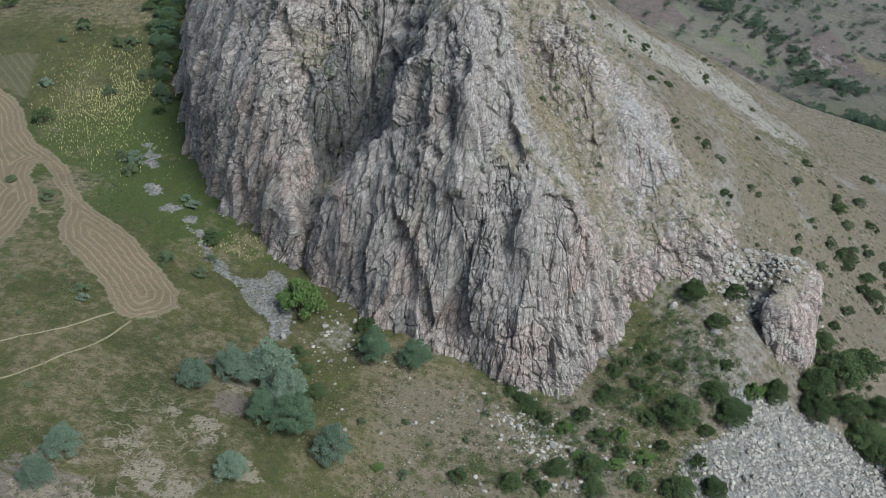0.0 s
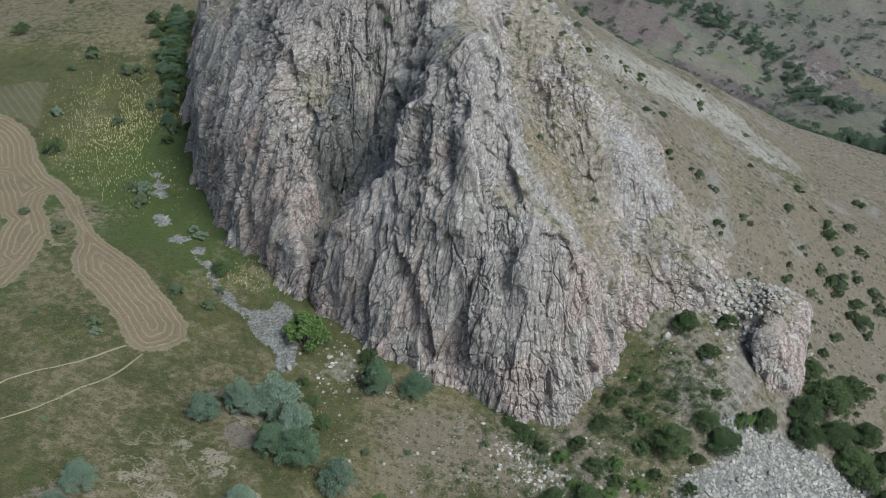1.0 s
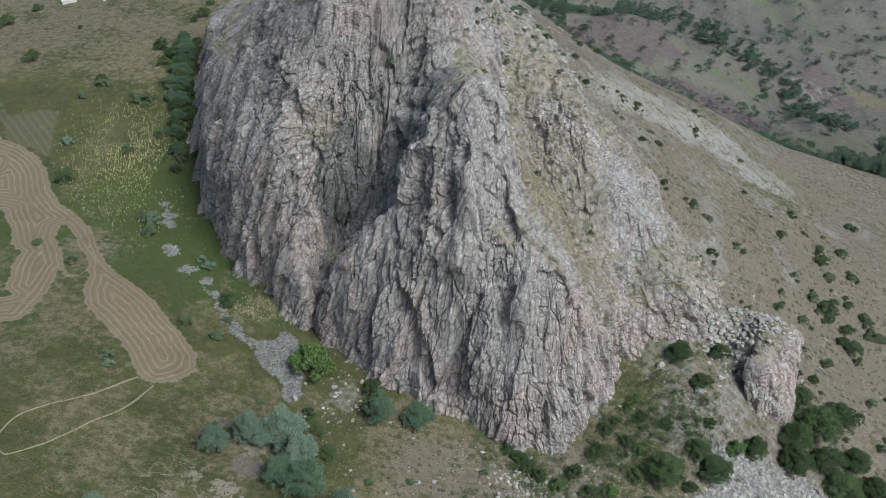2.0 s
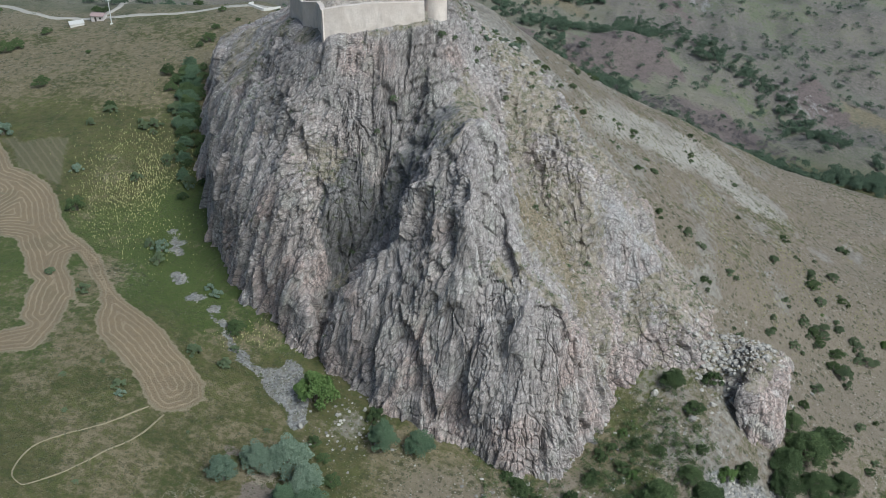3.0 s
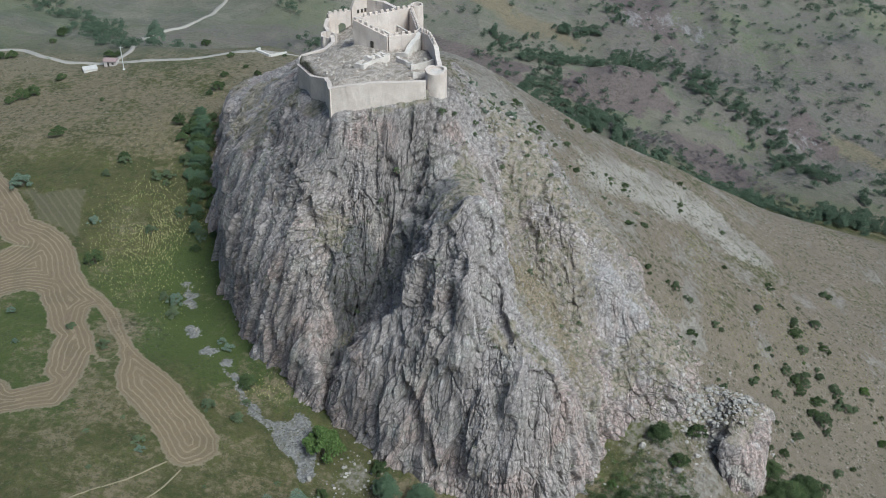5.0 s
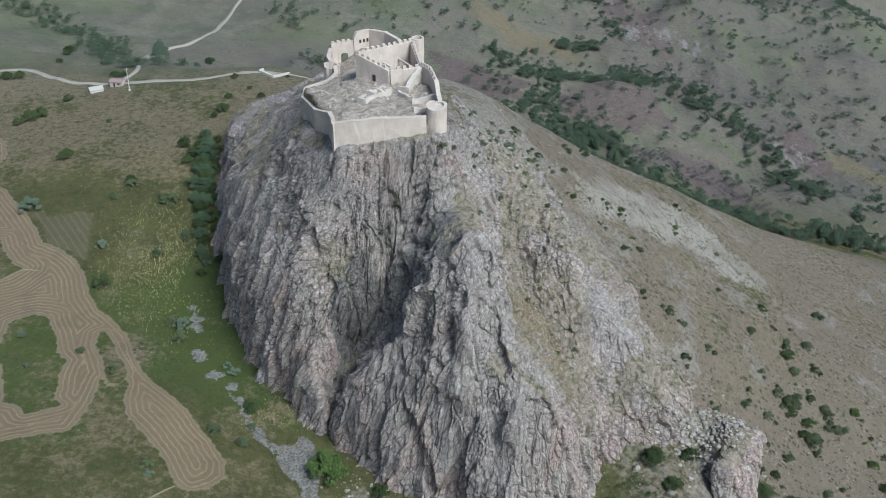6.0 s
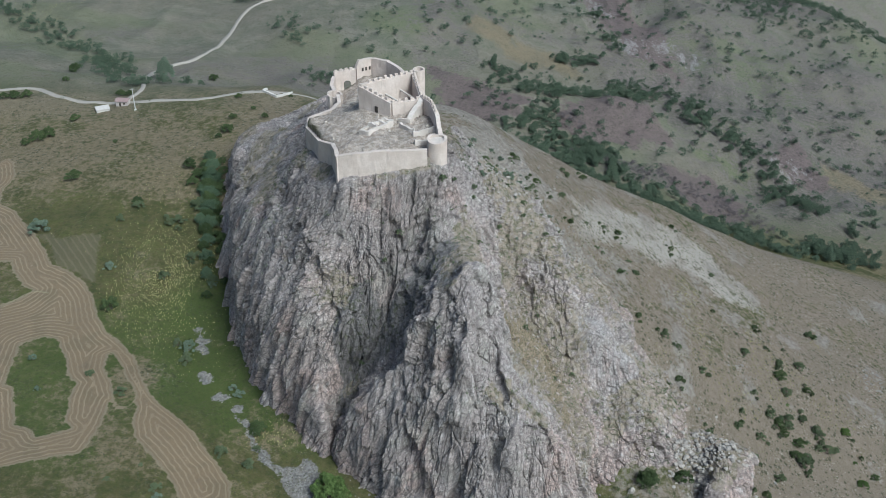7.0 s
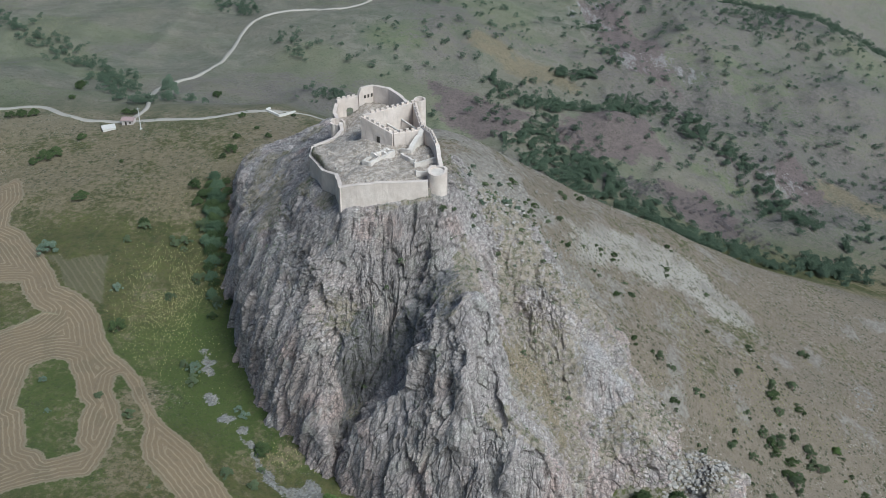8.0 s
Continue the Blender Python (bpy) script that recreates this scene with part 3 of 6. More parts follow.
def yard_z(x, y):
    """Height of the rubble-strewn castle yard."""
    z = 90.4 - 0.28 * np.clip(y - 290, 0, 35) - 0.35 * np.clip(-25 - x, 0, 14) - 0.12 * np.clip(268 - y, 0, 10)
    return z + 0.9 * fbm(x / 5, y / 5, 2.2, 3) + 0.5 * fbm(x / 1.6, y / 1.6, 4.4, 2)


def surface_z(x, y):
    """The ground with the castle's yard on the crag."""
    x, y = np.broadcast_arrays(np.asarray(x, float), np.asarray(y, float))
    z = ground_z(x, y)
    return np.where(inside(CASTLE_YARD, x, y) > -0.9, yard_z(x, y), z)


def cover_masks(x, y, z):
    wob = 1.4 * fbm(x / 9, y / 9, 7.0, 3)
    hay = inside(HAY, x, y)
    for gap in HAY_GAPS:
        hay = np.minimum(hay, -inside(gap, x, y))
    faint = inside(FAINT, x, y)
    gravel = np.maximum(smooth(-0.8, 0.8, inside(FAN, x, y) + 0.6 * wob), smooth(0.0, 0.9, 2.4 * smooth(-0.25, 0.75, vnoise(x / 6, y / 6, 5.5)) + 0.25 - off_line(STREAM, x, y) + 0.8 * fbm(x / 3, y / 3, 2.5, 2)))
    scar = np.zeros(np.shape(x))
    for s in SCARS:
        scar = np.maximum(scar, smooth(-5, 5, inside(s, x, y) + 3 * wob))
    hill = smooth(-30, -8, x) * smooth(245, 275, y) * smooth(430, 400, y)
    front = smooth(-34, -4, x) * smooth(60, 15, x) * smooth(212, 190, y)
    right = smooth(45, 75, x) * smooth(320, 260, y) * 0.75
    far = smooth(430, 520, y)
    dry = 0.30 + 0.78 * np.maximum(hill, right) + 0.48 * front + far * 0.05 - 0.12 * smooth(-60, -100, x)
    # the saddle is set drier, partly to pale it for haze
    dry = dry + 0.46 * smooth(-60, -75, x) * smooth(340, 400, y) * smooth(490, 460, y) + 0.3 * smooth(22, 32, x) * smooth(70, 60, x) * smooth(228, 215, y) + 0.45 * smooth(20, 4, np.hypot(x + 97, y - 256)) + 0.4 * smooth(14, 4, np.hypot(x + 112, y - 320))
    dry = dry + 0.22 * smooth(34, 50, x) * smooth(330, 315, y) * smooth(225, 245, y)
    lush = smooth(-45, -56, x) * smooth(-105, -92, x) * smooth(232, 250, y) * smooth(330, 300, y) + smooth(30, 8, np.abs(x + 52)) * smooth(12, 2, np.abs(y - 238))
    lush = lush + 0.8 * smooth(-92, -104, x) * smooth(205, 215, y) * smooth(305, 290, y)
    lush = np.clip(lush, 0, 1) * 0.75 + 1.1 * spots(GREEN_SPOTS, x, y) + 0.6 * far * smooth(0.15, 0.6, vnoise(x / 45, y / 30, 9.0))
    rocky = 1.6 * smooth(-3, 3, inside(CASTLE_YARD, x, y)) + smooth(12, 0, np.abs(x - 16)) * smooth(262, 290, y) * smooth(350, 320, y)
    rocky = rocky + 0.45 * smooth(-0.3, 0.8, vnoise(x / 13, y / 17, 3.0)) * hill * smooth(100, 40, x) + hill * smooth(48, 20, x) * 0.45
    rocky = rocky + smooth(0.0, 0.9, vnoise(x / 9, y / 14, 8.0)) * hill * 0.75
    rocky = rocky + smooth(50, 60, x) * smooth(98, 86, x) * smooth(222, 232, y) * smooth(275, 258, y) * 0.35
    rocky = rocky + smooth(40, 60, x) * smooth(100, 80, x) * smooth(240, 225, y) * smooth(190, 205, y) * 0.55
    rocky = rocky + smooth(10, 2, np.hypot((x + 24) / 1.0, (y - 206) / 1.0)) * 0.5
    rocky = rocky + 0.7 * smooth(-2, 2, inside(SLOPE, x, y))
    gravel = np.maximum(gravel, smooth(-1, 3, inside(SLOPE, x, y)) * 1.0)
    gravel = np.maximum(gravel, spots(STREAM_SPOTS, x, y))
    return {
        "swath": np.clip(hay, -5, 40), "faint": np.clip(faint, -5, 3), "furrow": 0.82 * x + 0.57 * y, "gravel": gravel, "scar": np.clip(scar, 0, 1),
        "scree": smooth(-6, 6, inside(SCREE, x, y) + 2 * wob), "pale": spots(PALE_SPOTS, x, y), "soil": spots(SOIL_SPOTS, x, y), "veins": spots(VEINED, x, y), "sere": spots(SERE_SPOTS, x, y), "brush": spots(BRUSH_SPOTS, x, y), "dry": np.clip(dry, 0, 1.2), "lush": np.clip(lush, 0, 1), "hazed_steppe": far, "heath": np.clip(far * (0.15 + 0.5 * smooth(40, 190, x) + 0.7 * vnoise(x / 70, y / 70, 4.0)), 0, 1), "rocky": np.clip(rocky, 0, 1.6), "crop": spots(ROCK_CROPS, x, y), "court": smooth(-1.0, 1.0, inside(CASTLE_YARD, x, y)),
    }

# ---- the crag: steep profiles from left rear, round the front, to the right; each has three stretches:
# foot to crest (or mid face), then by way of the gully to the upper face, then on to the top behind ----
WEST_FLANK = (
    ([(-72, 425, 12), (-66, 418, 22)], [(-60, 410, 30), (-54, 402, 38)], [(-47, 394, 48), (-30, 370, 58)]),
    ([(-86, 410, 11), (-80, 404, 22)], [(-74, 398, 32), (-70, 392, 37)], [(-62, 386, 43.5), (-32, 358, 64)]),
    ([(-94, 394, 10), (-88, 391, 22)], [(-82, 385, 33), (-77, 379, 39)], [(-64, 370, 46), (-33, 346, 68)]),
    ([(-94, 372, 10), (-87, 370, 24)], [(-82, 366, 36), (-76, 362, 40)], [(-66, 354, 46.5), (-32, 336, 71)]),
    ([(-90, 345, 9), (-85, 344, 20)], [(-78, 340, 33), (-70, 340, 42)], [(-61, 337, 48.5), (-33, 324, 74)]),
    ([(-87, 325, 7), (-82, 325, 18)], [(-76, 321, 33), (-68, 317, 45)], [(-58, 314, 54), (-32, 308, 77)]),
    ([(-79, 300, 4), (-76, 300, 16)], [(-72, 297, 32), (-65, 294, 50)], [(-56, 294, 60), (-44, 293, 75), (-26, 298, 80)]),
)
WEST_WALL = (
    ([(-74, 280, 2), (-71, 282, 18)], [(-69, 283, 31), (-60, 281, 50)], [(-51, 282, 65), (-43, 279, 77.5), (-25, 290, 82)]),
    ([(-69.5, 268, 0), (-68, 269.5, 9), (-66, 271, 22)], [(-62, 267, 36), (-57, 266, 46)], [(-50, 270, 60), (-41, 275, 77), (-25, 284, 83)]),
    ([(-63, 253, -1), (-61.5, 254.5, 6), (-59, 255, 20)], [(-56, 256, 34), (-52, 258, 48)], [(-47, 261, 57), (-38.5, 264, 77), (-24, 280, 85)]),
    ([(-53, 242.5, -1), (-51.6, 244, 5.5), (-50, 244, 18)], [(-48, 245, 32), (-45, 249, 46)], [(-42, 254, 58), (-36.5, 260.5, 78), (-23, 276, 86)]),
)
PALE_RIB = (
    ([(-44, 233, 0), (-42, 234, 7), (-41.5, 235, 20)], [(-41, 238, 34), (-40.4, 241.5, 45)], [(-36, 250.5, 59), (-34, 254, 66), (-31, 256.3, 82), (-21, 272, 87)]),
    ([(-38.5, 230, 0), (-37, 231.8, 16), (-35.5, 235, 26)], [(-34, 237.6, 34.5), (-28.5, 239.5, 45)], [(-26, 248, 55), (-27.6, 252.5, 74), (-26.5, 256.3, 83.5), (-20, 272, 87)]),
)
GULLY = (
    ([(-35, 228, 0), (-34, 234, 9)], [(-32, 240, 18), (-25, 245, 27)], [(-22.6, 246.2, 48), (-21, 252.8, 69), (-21.5, 256.4, 84.3), (-18, 271, 87)]),
    ([(-33, 224, 0), (-31, 225, 10)], [(-29.5, 226, 16.8), (-29, 233, 16), (-28, 241, 20)], [(-20, 247, 40), (-17, 253, 70), (-17, 256.6, 85), (-15, 270, 87)]),
    ([(-28, 220, -2), (-27, 222, 10), (-26, 224, 20)], [(-25, 227, 27.5), (-24.5, 235, 23.5), (-23, 245, 27)], [(-16, 249.5, 50), (-14, 254.5, 77), (-13.5, 256.8, 85.8), (-13, 270, 88)]),
)
BUTTRESS_CREST = (
    ([(-20, 214.5, -4), (-19, 215.8, 8), (-17, 217, 24)], [(-15.2, 221.4, 40), (-17, 232, 33), (-17, 245.5, 39)], [(-11, 250.5, 58), (-10, 255.4, 77), (-9.5, 257, 86), (-10, 270, 88)]),
    ([(-14, 209, -6), (-12.8, 214, 22), (-11.5, 217, 36)], [(-10.4, 221.6, 48.5), (-11, 232, 42), (-11.5, 244.5, 50)], [(-7, 250, 64), (-6, 255, 80), (-5.5, 257, 87), (-8, 270, 89)]),
    ([(-8, 206.5, -7), (-7, 209, 14), (-6.5, 212, 34), (-6, 217, 52)], [(-5.4, 223, 63.5), (-6, 234, 57), (-5.5, 245, 62)], [(-4.5, 248.5, 71), (-2.5, 255.4, 82), (-2, 257.6, 87), (-5, 270, 89)]),
)
BUTTRESS_HEAD = (
    ([(-3, 204.5, -9), (-2, 207, 12), (0, 208, 36), (0.5, 213, 52)], [(1.5, 218, 72), (0.5, 230, 67), (-1, 246, 67)], [(0, 250, 73), (1.5, 257, 82), (1.2, 260, 86), (-2, 272, 89)]),
    ([(4, 203, -11), (3, 205, 14), (4, 206, 38), (5.8, 208.5, 61)], [(6, 222, 75), (6, 233, 71), (5, 248, 69)], [(5, 256, 74), (5.5, 261, 80), (4, 268, 85), (0, 280, 88)]),
    ([(9, 200.5, -12), (9, 201, 6), (10, 203, 30), (8.8, 211, 50)], [(11, 224, 72), (11, 236, 66), (10.5, 252, 66)], [(10.5, 262, 71), (10.8, 269, 75), (9, 280, 79), (4, 292, 82)]),
    ([(13.5, 197.5, -12.5), (14.5, 199, 8), (15.6, 203.5, 37), (14, 211, 46)], [(13.6, 223, 67), (14.5, 236, 59), (15.5, 250, 56)], [(16, 258, 58), (16, 270, 69), (15, 281, 72.5), (8, 300, 70)]),
)
EAST_CHUTE = (
    ([(16.6, 195, -13.5), (17.5, 198, 8), (18.5, 200, 28), (18, 208, 44)], [(16.8, 224, 51.5), (17.6, 236, 49.5), (18, 246, 50)], [(18.5, 255, 54.5), (20, 268, 64), (20, 280, 69), (16, 302, 64)]),
    ([(21, 195.5, -16), (22, 200, 12), (22.5, 201.5, 20), (23, 206, 38)], [(21, 228, 42), (21.5, 238, 42), (23.7, 246, 42.2)], [(25, 255, 52), (27, 264.8, 60.5), (28, 276, 63), (24, 302, 57)]),
    ([(27, 197, -18), (28, 201, 6), (29, 204, 26), (30, 206, 31.7)], [(29, 222, 32), (28, 238, 34.5), (29, 243, 36)], [(31, 251, 44), (33, 260, 54), (36, 270, 51), (38, 296, 38)]),
    ([(33, 203, -20), (34, 206, 4), (35, 210, 18)], [(36, 220, 23), (35.5, 230, 22), (34, 240, 23.5)], [(36.5, 246, 30), (39, 254.5, 45), (42, 266, 44), (45, 292, 34)]),
)
EAST_SLABS = (
    ([(40, 208, -17), (40, 214.6, 4.8), (41, 219, 13)], [(42, 226, 16), (42.5, 236, 17), (43, 243.5, 20.5)], [(43.5, 246.5, 33), (47.8, 250.8, 36), (52, 264, 34), (58, 288, 20)]),
    ([(47, 218, -13), (48, 226, 2), (49, 232, 7)], [(50, 236, 9), (50.5, 241, 11.5), (51.5, 245, 15)], [(52.5, 247.5, 25), (55, 252, 27), (60, 262, 22), (66, 284, 10)]),
    ([(55, 225, -7), (56, 231, 1.5), (57, 235, 8)], [(57.5, 238, 12), (57.8, 243, 14), (58, 247, 16)], [(58.5, 249.5, 19.5), (61, 253, 20), (66, 260, 13), (72, 280, 3)]),
)
EAST_TAIL = (
    ([(63, 226, -9), (64.5, 231, -1), (65.5, 237, 6)], [(65, 242, 10), (65, 245, 11.5), (65.2, 247.5, 12.7)], [(67, 251, 12.5), (69, 255, 10), (72, 262, 6), (78, 278, -3)]),
    ([(72, 231, -9), (72.5, 236, -3), (72.5, 241, 1)], [(72.5, 245, 4), (73, 248, 5), (73.5, 251, 5)], [(75, 254, 3), (77, 257, 0), (80, 263, -4), (85, 275, -12)]),
    ([(79, 238, -12), (79.5, 243, -6)], [(79, 247, -3), (79, 250, -2), (79, 253, -2.5)], [(80, 256, -4), (82, 260, -6), (84, 264, -9), (90, 274, -16)]),
)
CRAG = WEST_FLANK + WEST_WALL + PALE_RIB + GULLY + BUTTRESS_CREST + BUTTRESS_HEAD + EAST_CHUTE + EAST_SLABS + EAST_TAIL


def shards(a, b, c, seed, slit):
    """Broken facets: cells of unequal size, each set in or out and tilted, parted by cracks. Returns push and crack (0 to 1)."""
    ia, ib, ic = np.floor(a - 0.5), np.floor(b - 0.5), np.floor(c - 0.5)
    near, second = np.full(a.shape, 9.0), np.full(a.shape, 9.0)
    push, beside = np.zeros(a.shape), np.zeros(a.shape)
    for k in range(8):
        ca, cb, cc = ia + (k & 1), ib + (k >> 1 & 1), ic + (k >> 2 & 1)
        h1, h2 = hash01(ca, cb, cc + 1000 * seed), hash01(ca + 7000, cb, cc + 1000 * seed)
        h3, h4 = hash01(ca, cb + 7000, cc + 1000 * seed), hash01(ca + 500, cb + 500, cc + 1000 * seed)
        da, db, dc = a - ca - 0.12 - 0.76 * h1, b - cb - 0.12 - 0.76 * h2, c - cc - 0.12 - 0.76 * h3
        d = np.cbrt(np.abs(da) ** 3 + np.abs(db) ** 3 + np.abs(dc) ** 3)
        out = h4 - 0.5 + 0.8 * ((h2 - 0.5) * da + (h3 - 0.5) * db + (h1 - 0.4) * dc)
        closer = d < near
        beside = np.where(closer, push, np.where(d < second, out, beside))
        second = np.where(closer, near, np.minimum(second, d))
        push = np.where(closer, out, push)
        near = np.where(closer, d, near)
    # neighbours meet in a short worn slope
    share = 0.5 * (1 - np.clip((second - near) / (2.2 * slit), 0, 1))
    return push * (1 - share) + beside * share, smooth(slit, 0.0, second - near)


def crag_mesh(name, columns, counts, material, wide):
    """Lofts the profiles, then breaks the face into steep ribs, ledges and blocks."""
    lines = []
    for foot, shoulder, top in columns:
        a = spline(foot + shoulder[:1], counts[0] + 1)[:-1]
        b = spline([foot[-1]] + shoulder + top[:1], 60)
        start = int(np.argmin(np.linalg.norm(b - np.asarray(shoulder[0]), axis=1)))
        b = spline(b[start:], counts[1] + 1)[:-1]
        c = spline([shoulder[-1]] + top, 40)
        start = int(np.argmin(np.linalg.norm(c - np.asarray(top[0]), axis=1)))
        c = spline(c[start:], counts[2])
        lines.append(np.vstack([a, b, c]))
    lines = np.stack(lines)
    nv = lines.shape[1]
    face = np.stack([spline(lines[:, k], wide) for k in range(nv)], 1)
    for _ in range(2):
        face[1:-1] = 0.5 * face[1:-1] + 0.25 * (face[:-2] + face[2:])
    du = np.gradient(face, axis=0)
    dv = np.gradient(face, axis=1)
    nrm = np.cross(du, dv)
    nrm /= np.linalg.norm(nrm, axis=2, keepdims=True) + 1e-9
    for _ in range(8):
        nrm[1:-1] = 0.5 * nrm[1:-1] + 0.25 * (nrm[:-2] + nrm[2:])
        nrm[:, 1:-1] = 0.5 * nrm[:, 1:-1] + 0.25 * (nrm[:, :-2] + nrm[:, 2:])
    nrm /= np.linalg.norm(nrm, axis=2, keepdims=True) + 1e-9
    p, q, r = face[..., 0], face[..., 1], face[..., 2]
    # beds lean to the right on the west wall and stand upright on the buttress
    tip = 0.05 + 0.30 * smooth(-6, -34, p) - 0.12 * smooth(14, 34, p)
    lean = p - tip * r + 1.2 * vnoise(p / 16, q / 16, r / 28) + 0.35 * vnoise(p / 4, q / 4, r / 9)
    deep = q + 0.15 * r
    steep = smooth(0.95, 0.45, nrm[..., 2])
    slab = smooth(37, 42, p) * smooth(64, 58, p) * smooth(242, 246, q) * smooth(256, 251, q)
    calm = (1 - 0.45 * smooth(60, 78, r) * smooth(-60, -42, p)) * (1 - 0.6 * slab)
    # blocks stand less tall near the summit
    up = r + 0.9 * np.clip(r - 56, 0, None)
    push = 0.6 * fbm(p / 9, q / 9, r / 16, 2) + 0.7 * ridged(lean / 11, deep / 26, r / 80, 2) * steep * calm
    gaps = np.zeros(p.shape)
    # stretches of whole rock alternate with broken rock
    broken = 0.45 + 0.9 * smooth(-0.45, 0.45, vnoise(lean / 9, deep / 14, r / 22))
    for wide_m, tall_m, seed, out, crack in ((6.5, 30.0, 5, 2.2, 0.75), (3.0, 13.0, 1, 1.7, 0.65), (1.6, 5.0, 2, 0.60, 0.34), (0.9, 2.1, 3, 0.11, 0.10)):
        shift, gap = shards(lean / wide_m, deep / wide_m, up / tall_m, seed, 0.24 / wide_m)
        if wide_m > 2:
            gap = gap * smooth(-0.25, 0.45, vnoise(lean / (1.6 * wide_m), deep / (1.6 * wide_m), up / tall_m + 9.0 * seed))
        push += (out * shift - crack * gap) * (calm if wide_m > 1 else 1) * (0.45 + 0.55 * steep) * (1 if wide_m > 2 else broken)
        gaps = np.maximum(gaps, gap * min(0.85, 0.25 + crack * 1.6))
    push += 0.07 * fbm(p / 1.6, q / 1.6, up / 2.4, 2)
    face = face + nrm * push[..., None]
    grassy = smooth(7.5, 3.5, off_line(((20, 231), (25, 239), (31, 237), (36, 229), (39, 222)), p, q)) * smooth(18, 24, r)
    chute = smooth(15, 19, p) * smooth(48, 40, p) * smooth(208, 222, q) * smooth(262, 248, q)
    tail = smooth(46, 54, p) * smooth(0.4, 0.7, nrm[..., 2])
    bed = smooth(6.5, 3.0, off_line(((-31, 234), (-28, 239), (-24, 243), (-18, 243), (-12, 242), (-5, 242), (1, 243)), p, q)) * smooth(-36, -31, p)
    rust = smooth(0.15, 0.75, vnoise(p / 8, q / 8, r / 13) + 0.75 * smooth(44, 4, r) - 0.12)
    pale = smooth(11, 3, np.hypot((p + 31) / 0.75, (r - 40) / 1.5)) * smooth(-42, -36, p)
    back = smooth(4, 12, p) * smooth(250, 262, q)
    ledge = smooth(0.45, 0.72, nrm[..., 2]) * np.maximum(smooth(-0.4, 0.4, vnoise(p / 9, q / 9, r / 9)), back) * 0.85
    ledge = np.maximum(np.maximum(ledge, 0.75 * chute), np.maximum(0.95 * grassy, 0.8 * tail))
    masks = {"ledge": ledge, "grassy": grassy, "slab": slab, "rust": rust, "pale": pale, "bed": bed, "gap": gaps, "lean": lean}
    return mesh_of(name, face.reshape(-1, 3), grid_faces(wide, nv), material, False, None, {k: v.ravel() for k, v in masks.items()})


OUTCROP_LINES = (
    ([(67, 226, -11), (69, 229, -7)], [(71, 233, -4), (73, 238, -2.5)], [(75, 245, -2.5), (79, 254, -8)]),
    ([(75, 221, -21), (76.5, 225, -13)], [(78, 230, -6), (79.5, 235, -3)], [(82, 242, -3), (85, 252, -7)]),
    ([(79.5, 216, -27), (80.5, 218, -15)], [(82, 221, -5), (84.5, 226, -1)], [(87, 233, 0.5), (90, 246, -7)]),
    ([(88, 216, -35), (88, 218, -19)], [(89, 221, -7), (90, 226, -1)], [(92, 233, 0), (95, 246, -10)]),
    ([(94, 222, -36), (93.5, 224, -21)], [(94, 228, -9), (95, 232, -5)], [(96, 238, -6), (99, 247, -14)]),
    ([(100, 233, -34), (98, 236, -24)], [(98, 239, -17), (99, 242, -14)], [(101, 246, -16), (104, 252, -24)]),
)


# ---- ground sheet, finest near the crag and the meadow ----
def stretch(lo, hi, step, grow, end_lo, end_hi):
    line, d = list(np.arange(lo, hi + step / 2, step)), step
    while line[-1] < end_hi:
        d *= grow
        line.append(line[-1] + d)
    d = step
    while line[0] > end_lo:
        d *= grow
        line.insert(0, line[0] - d)
    return np.array(line)


def build_ground():
    xs, ys = stretch(-200, 165, 0.95, 1.035, -3000, 3000), stretch(140, 425, 0.95, 1.02, -2500, 4000)
    x, y = np.meshgrid(xs, ys, indexing="ij")
    z = surface_z(x, y)
    masks = {k: v.ravel() for k, v in cover_masks(x, y, z).items()}
    z = z + 0.05 * np.sin(masks["swath"].reshape(x.shape) * 3.7) * smooth(-0.5, 0.5, masks["swath"].reshape(x.shape))
    me = mesh_of("ground", np.stack([x, y, z], -1).reshape(-1, 3), grid_faces(len(xs), len(ys)), GROUND, True, None, masks)
    return tagged(new("ground", me), "olive meadow with mown hay rows, dry stony slopes and far hills", "ground", kind="structure")


build_ground()
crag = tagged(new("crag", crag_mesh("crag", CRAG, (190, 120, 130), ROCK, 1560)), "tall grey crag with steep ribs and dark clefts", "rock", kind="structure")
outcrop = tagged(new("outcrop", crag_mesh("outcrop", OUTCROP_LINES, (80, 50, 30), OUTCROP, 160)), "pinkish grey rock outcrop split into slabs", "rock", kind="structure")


# the crag's skin, to stand plants and stones on it
SKIN = np.zeros(len(crag.data.vertices) * 3)
SKIN_UP = np.zeros(len(crag.data.vertices) * 3)
crag.data.vertices.foreach_get("co", SKIN)
crag.data.vertices.foreach_get("normal", SKIN_UP)
SKIN, SKIN_UP = SKIN.reshape(-1, 3), SKIN_UP.reshape(-1, 3)[:, 2]
TOPS = np.full((200, 220), -999.0)
np.maximum.at(TOPS, (np.clip(SKIN[:, 0] + 100, 0, 199).astype(int), np.clip(SKIN[:, 1] - 190, 0, 219).astype(int)), SKIN[:, 2] - 0.3)

side = np.zeros(len(outcrop.data.vertices) * 3)
outcrop.data.vertices.foreach_get("co", side)
side = side.reshape(-1, 3)
np.maximum.at(TOPS, (np.clip(side[:, 0] + 100, 0, 199).astype(int), np.clip(side[:, 1] - 190, 0, 219).astype(int)), side[:, 2] - 0.2)


